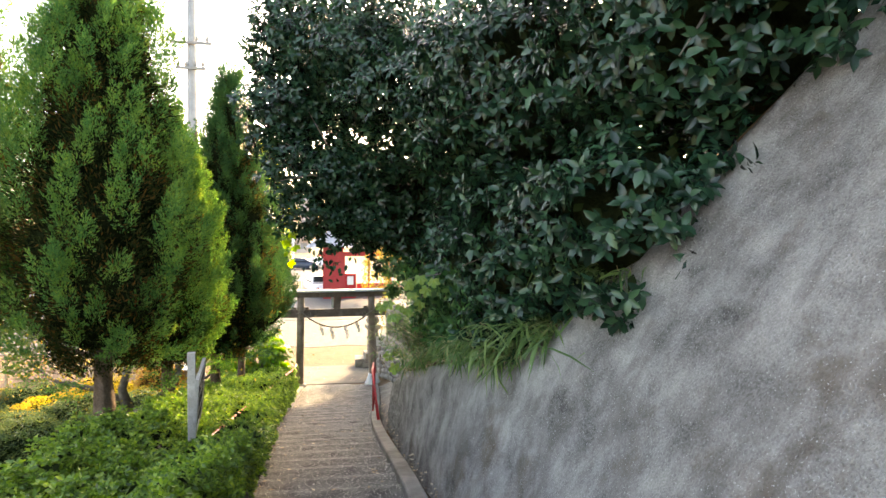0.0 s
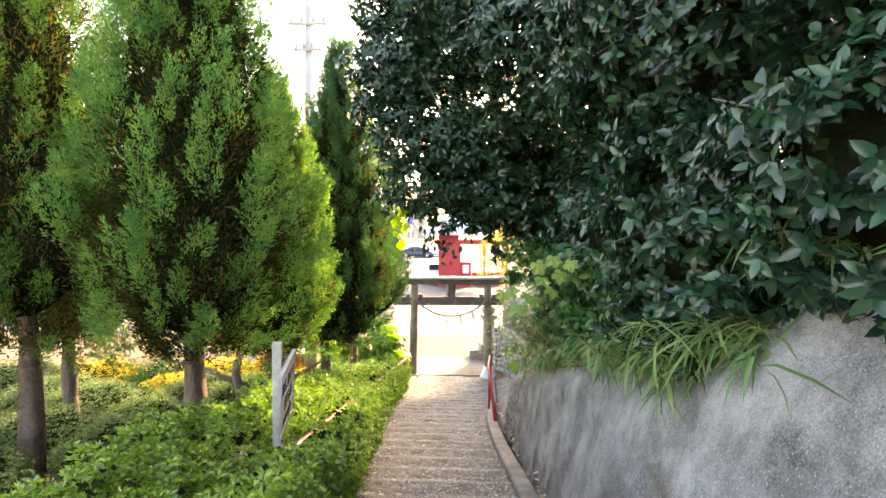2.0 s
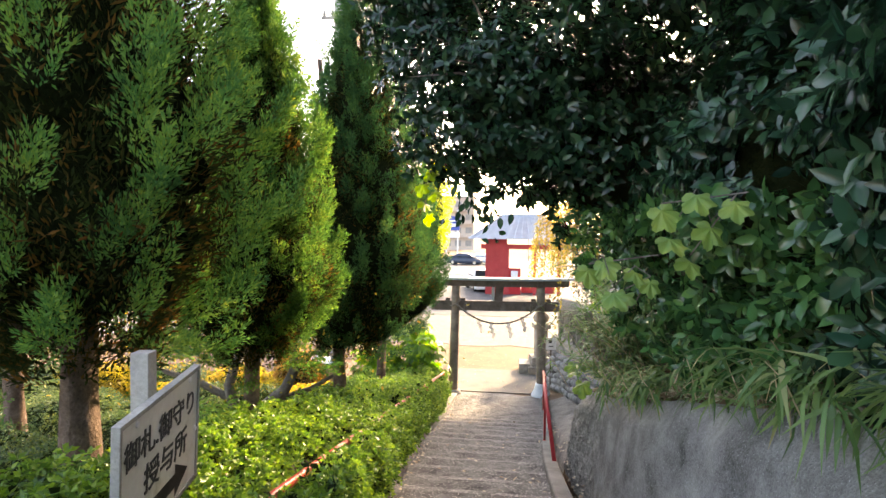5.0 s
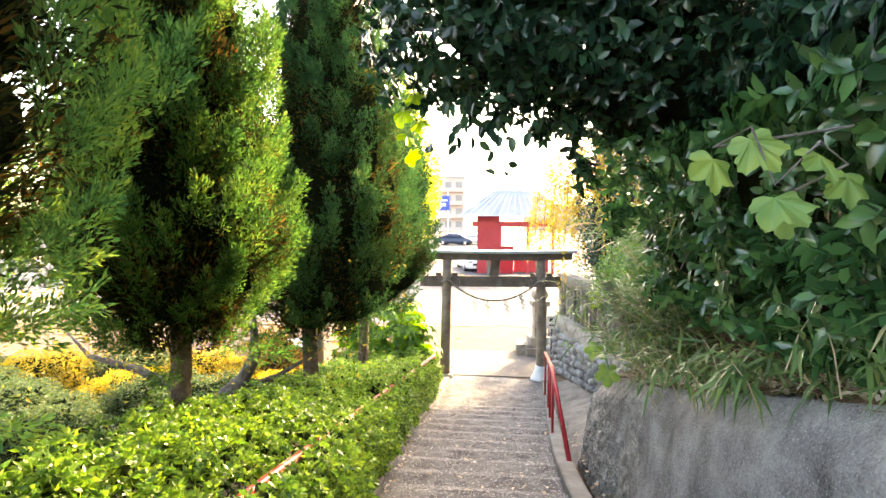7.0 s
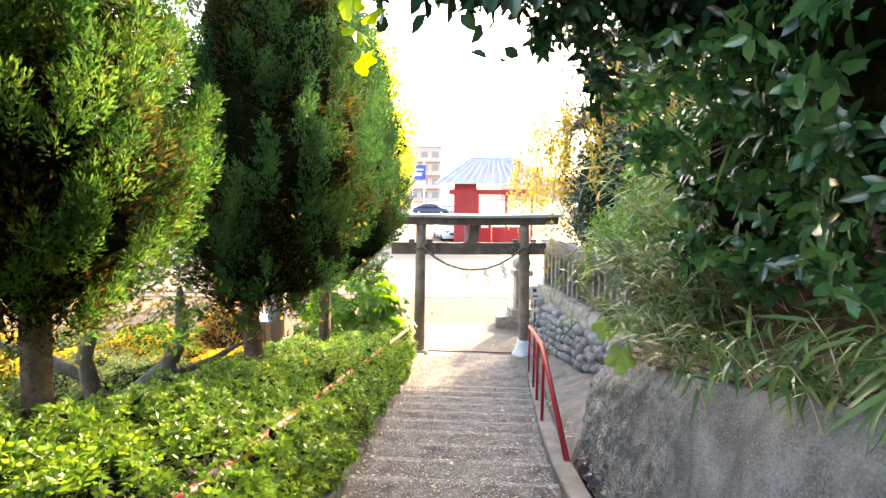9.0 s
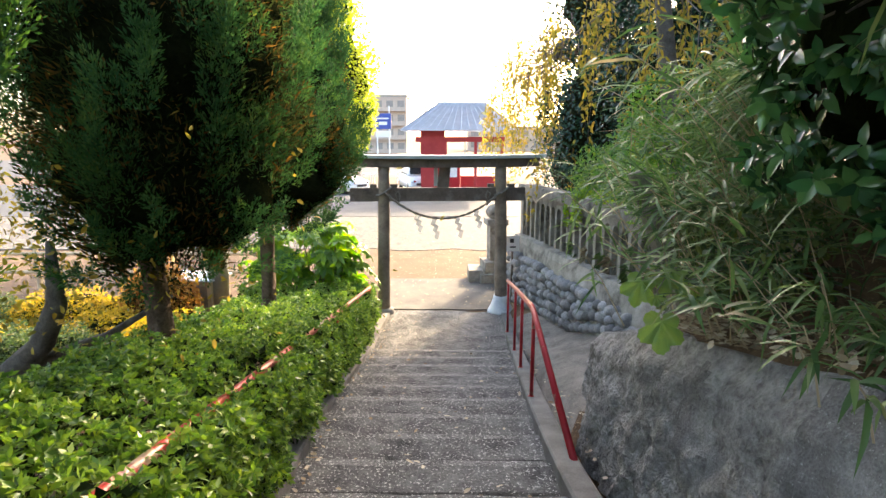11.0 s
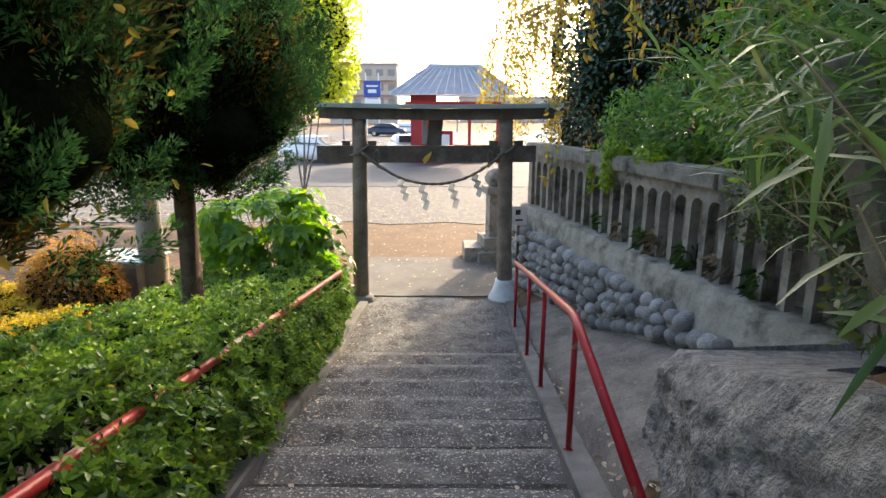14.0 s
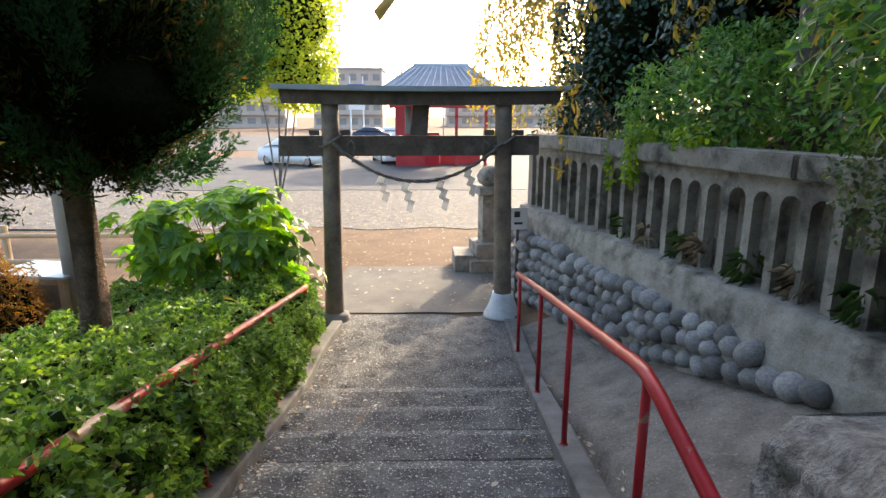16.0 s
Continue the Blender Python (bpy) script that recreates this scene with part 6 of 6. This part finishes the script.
def make_street_sign():
    s = thing("shop_sign", (-7.3, 62, 0), "tall roadside sign with a blue panel", "sign")
    for x in (-0.75, 0.75):
        bm = bmesh.new()
        tube(bm, [(x, 0, 0), (x, 0, 7.2)], [0.09, 0.08], 10)
        part("leg", bm, M_PAPER, s)
    bm = bmesh.new()
    box(bm, -1.0, 1.0, -0.12, 0.12, 4.4, 6.3, 0.03)
    part("panel", bm, M_BLUE, s, "blue panel")
    bm = bmesh.new()
    box(bm, -0.7, 0.7, -0.14, -0.125, 5.6, 5.78)
    part("mark", bm, M_PAPER, s)
    bm = bmesh.new()
    box(bm, -0.5, 0.5, -0.14, -0.125, 4.9, 5.3)
    part("mark", bm, M_PAPER, s, "white lettering bar")
    bm = bmesh.new()
    box(bm, -0.95, 0.95, -0.1, 0.1, 3.4, 4.2, 0.03)
    part("lower_panel", bm, M_PAPER, s)
    for k, (x, y, h) in enumerate(((-1.5, 44, 6.5), (-9, 50, 7.5), (3.2, 70, 8.5))):
        p = thing("street_pole", (x, y, 0), "slim grey street pole in the distance", "pole", "street poles")
        bm = bmesh.new()
        tube(bm, [(0, 0, -0.1), (0, 0, h)], [0.1, 0.07], 10)
        part("shaft", bm, M_POLE, p)
        bm = bmesh.new()
        box(bm, -0.6, 0.6, -0.05, 0.05, h - 0.5, h - 0.42)
        part("crossarm", bm, M_POLE, p)
    for k in range(5):
        r = thing("barrier_hoop", (-5.4 + k * 0.9, 31 + k * 0.15, 0), "low white metal barrier hoop on the verge", "barrier", "white hoops")
        bm = bmesh.new()
        tube(bm, [(-0.35, 0, -0.1), (-0.35, 0, 0.65), (-0.27, 0, 0.75), (0.27, 0, 0.75), (0.35, 0, 0.65), (0.35, 0, -0.1)], [0.035] * 6, 8)
        part("hoop", bm, M_PAPER, r)


make_street_sign()


# ---- vine leaves over the bank ----
def make_vine(x, y, z, spots, seed, label, material):
    """Large lobed leaves on a thin stem."""
    t = thing("vine", (x, y, z), label, "vine")
    rng = random.Random(seed)
    bm = bmesh.new()
    tube(bm, [(0.25, 0.05, 0.1)] + [(a, b, c + 0.03) for a, b, c, _ in spots], [0.0035] * (len(spots) + 1), 6)
    part("stem", bm, M_BARK2, t)
    for a, b, c, s in spots:
        bm = bmesh.new()
        tilt = Euler((rng.uniform(0.5, 1.3), rng.uniform(-0.5, 0.5), rng.uniform(-0.9, 0.5)))
        mid = bm.verts.new((0, 0, 0))
        ring = []
        for k in range(44):
            th = k / 44 * math.tau - math.pi / 2
            lobe = abs(math.sin(2.5 * (th + math.pi / 2))) ** 0.7
            r = s * (0.5 + 0.36 * lobe + 0.045 * (k % 2) + 0.05 * rng.random()) * (0.4 if k == 0 else 1)
            ring.append(bm.verts.new((r * math.cos(th), r * math.sin(th) + s * 0.4, 0.12 * s * math.cos(5 * th) - 0.3 * s * (r / s) ** 2)))
        for k in range(44):
            bm.faces.new((mid, ring[k], ring[(k + 1) % 44]))
        bmesh.ops.transform(bm, matrix=Matrix.Translation((a, b, c)) @ tilt.to_matrix().to_4x4() @ pose(0, 0, 0, 0, 0, 180), verts=bm.verts)
        part("leaf", bm, material, t)


make_vine(0.78, -11.35, 3.87, [(-0.08, 0.05, 0.02, 0.075), (-0.02, -0.02, 0.06, 0.075), (0.02, -0.06, -0.08, 0.08), (0.12, -0.05, 0.02, 0.07), (0.2, -0.02, -0.03, 0.06), (0.1, 0.06, -0.1, 0.065)], 5, "vine with large pale green lobed leaves over the bank", L_VINE)
make_vine(1.05, -11.7, 4.15, [(-0.1, 0.05, 0.02, 0.08), (-0.05, 0.1, -0.1, 0.085), (0.02, -0.02, 0.08, 0.08), (0.1, 0.04, -0.05, 0.08), (0.16, -0.06, 0.05, 0.075), (0.05, 0.14, -0.2, 0.08)], 15, "vine with broad green leaves climbing over the camellia", L_VINE)
make_vine(1.18, -7.44, 2.5, [(-0.1, 0.0, 0.03, 0.105), (0.07, 0.04, 0.08, 0.11), (-0.03, -0.03, -0.04, 0.05), (0.0, -0.04, -0.17, 0.13), (0.18, 0.05, 0.0, 0.1)], 6, "vine with yellowing lobed leaves hanging over the wall", L_VINE)
make_vine(-0.5, -8.4, 4.44, [(0.0, 0, 0.24, 0.1), (-0.08, 0.05, 0.12, 0.105), (0.06, 0.03, 0.04, 0.1), (-0.05, 0, -0.08, 0.1), (-0.02, 0.04, -0.2, 0.09)], 7, "vine with sunlit yellow-green leaves overhead", L_FAT)


# ---- fallen leaves ----
def make_litter():
    rng = np.random.default_rng(77)
    n = 900
    y = -0.3 - 16.5 * rng.random(n)
    side = rng.random(n)
    lx = np.interp(-y, [0, 1.5, 5, 8.5, 12, 20], [-0.88, -1.0, -1.0, -0.85, -0.62, -0.6])
    rx = np.interp(-y, [0, 3.5, 7.5, 12, 20], [1.12, 0.98, 0.8, 0.87, 0.87])
    x = np.where(side < 0.3, lx + (rx - lx) * rng.random(n), np.where(side < 0.5, lx + 0.12 * rng.random(n), rx + 0.2 + 0.3 * np.abs(rng.normal(size=n))))
    k = np.floor(np.maximum(0, (-2.2 - y) / 0.56) + np.where(y < -2.2, 1, 0))
    zt = 0.04 + 0.1148 * k + 0.016
    z = np.where(x > rx + 0.05, 0.04 + 0.205 * np.maximum(0, -1.85 - y) + 0.03, zt)
    P = np.stack([x, y, z], 1)
    D = np.stack([rng.normal(size=n), rng.normal(size=n), 0.12 * rng.normal(size=n)], 1)
    v = leaves(rng, P, D, np.tile([0, 0, 1.0], (n, 1)) + 0.25 * rng.normal(size=(n, 3)), 0.03 + 0.035 * rng.random(n), 0.02 + 0.015 * rng.random(n), -0.1)
    tagged(foliage("fallen_leaves", v, L_DRY, kind="stuff"), "small dry fallen leaves on the steps and kerbs", "leaves", kind="stuff")
    n = 3500
    x = -2.2 - 5.5 * rng.random(n)
    y = -1.5 - 13 * rng.random(n)
    z = np.array([GR(a, b) for a, b in zip(x, y)]) + 0.012
    v = leaves(rng, np.stack([x, y, z], 1), np.stack([rng.normal(size=n), rng.normal(size=n), 0.2 * rng.normal(size=n)], 1), np.tile([0, 0, 1.0], (n, 1)) + 0.3 * rng.normal(size=(n, 3)), 0.06, 0.035, -0.1)
    tagged(foliage("leaf_litter", v, L_DRY, kind="stuff"), "brown leaf litter under the garden trees", "leaves", kind="stuff")
    n = 900
    x, y = -5 + 9 * rng.random(n), 0.4 + 9 * rng.random(n)
    v = leaves(rng, np.stack([x, y, np.full(n, 0.05)], 1), np.stack([rng.normal(size=n), rng.normal(size=n), 0.1 * rng.normal(size=n)], 1), np.tile([0, 0, 1.0], (n, 1)), 0.06, 0.035, -0.1)
    tagged(foliage("lot_leaves", v, L_DRY, kind="stuff"), "yellow fallen leaves on the packed earth", "leaves", kind="stuff")
    n = 1400
    y = -6.8 - 6.2 * rng.random(n)
    x = np.array([bank_x(b) + bank_lean(b) * bank_h(b) + 0.12 for b in y]) + 0.25 * rng.random(n)
    z = np.array([G(b) + bank_h(b) + 0.03 for b in y]) + 0.3 * np.maximum(0, x - np.array([bank_x(b) + bank_lean(b) * bank_h(b) + 0.12 for b in y]))
    v = leaves(rng, np.stack([x, y, z], 1), np.stack([rng.normal(size=n), rng.normal(size=n), 0.25 * rng.normal(size=n)], 1), np.tile([0, 0, 1.0], (n, 1)) + 0.3 * rng.normal(size=(n, 3)), 0.055, 0.03, -0.1)
    tagged(foliage("bank_litter", v, L_DRY, kind="stuff"), "dry leaves along the top of the bank", "leaves", kind="stuff")


make_litter()


# ---- steps last ----
make_stairs()
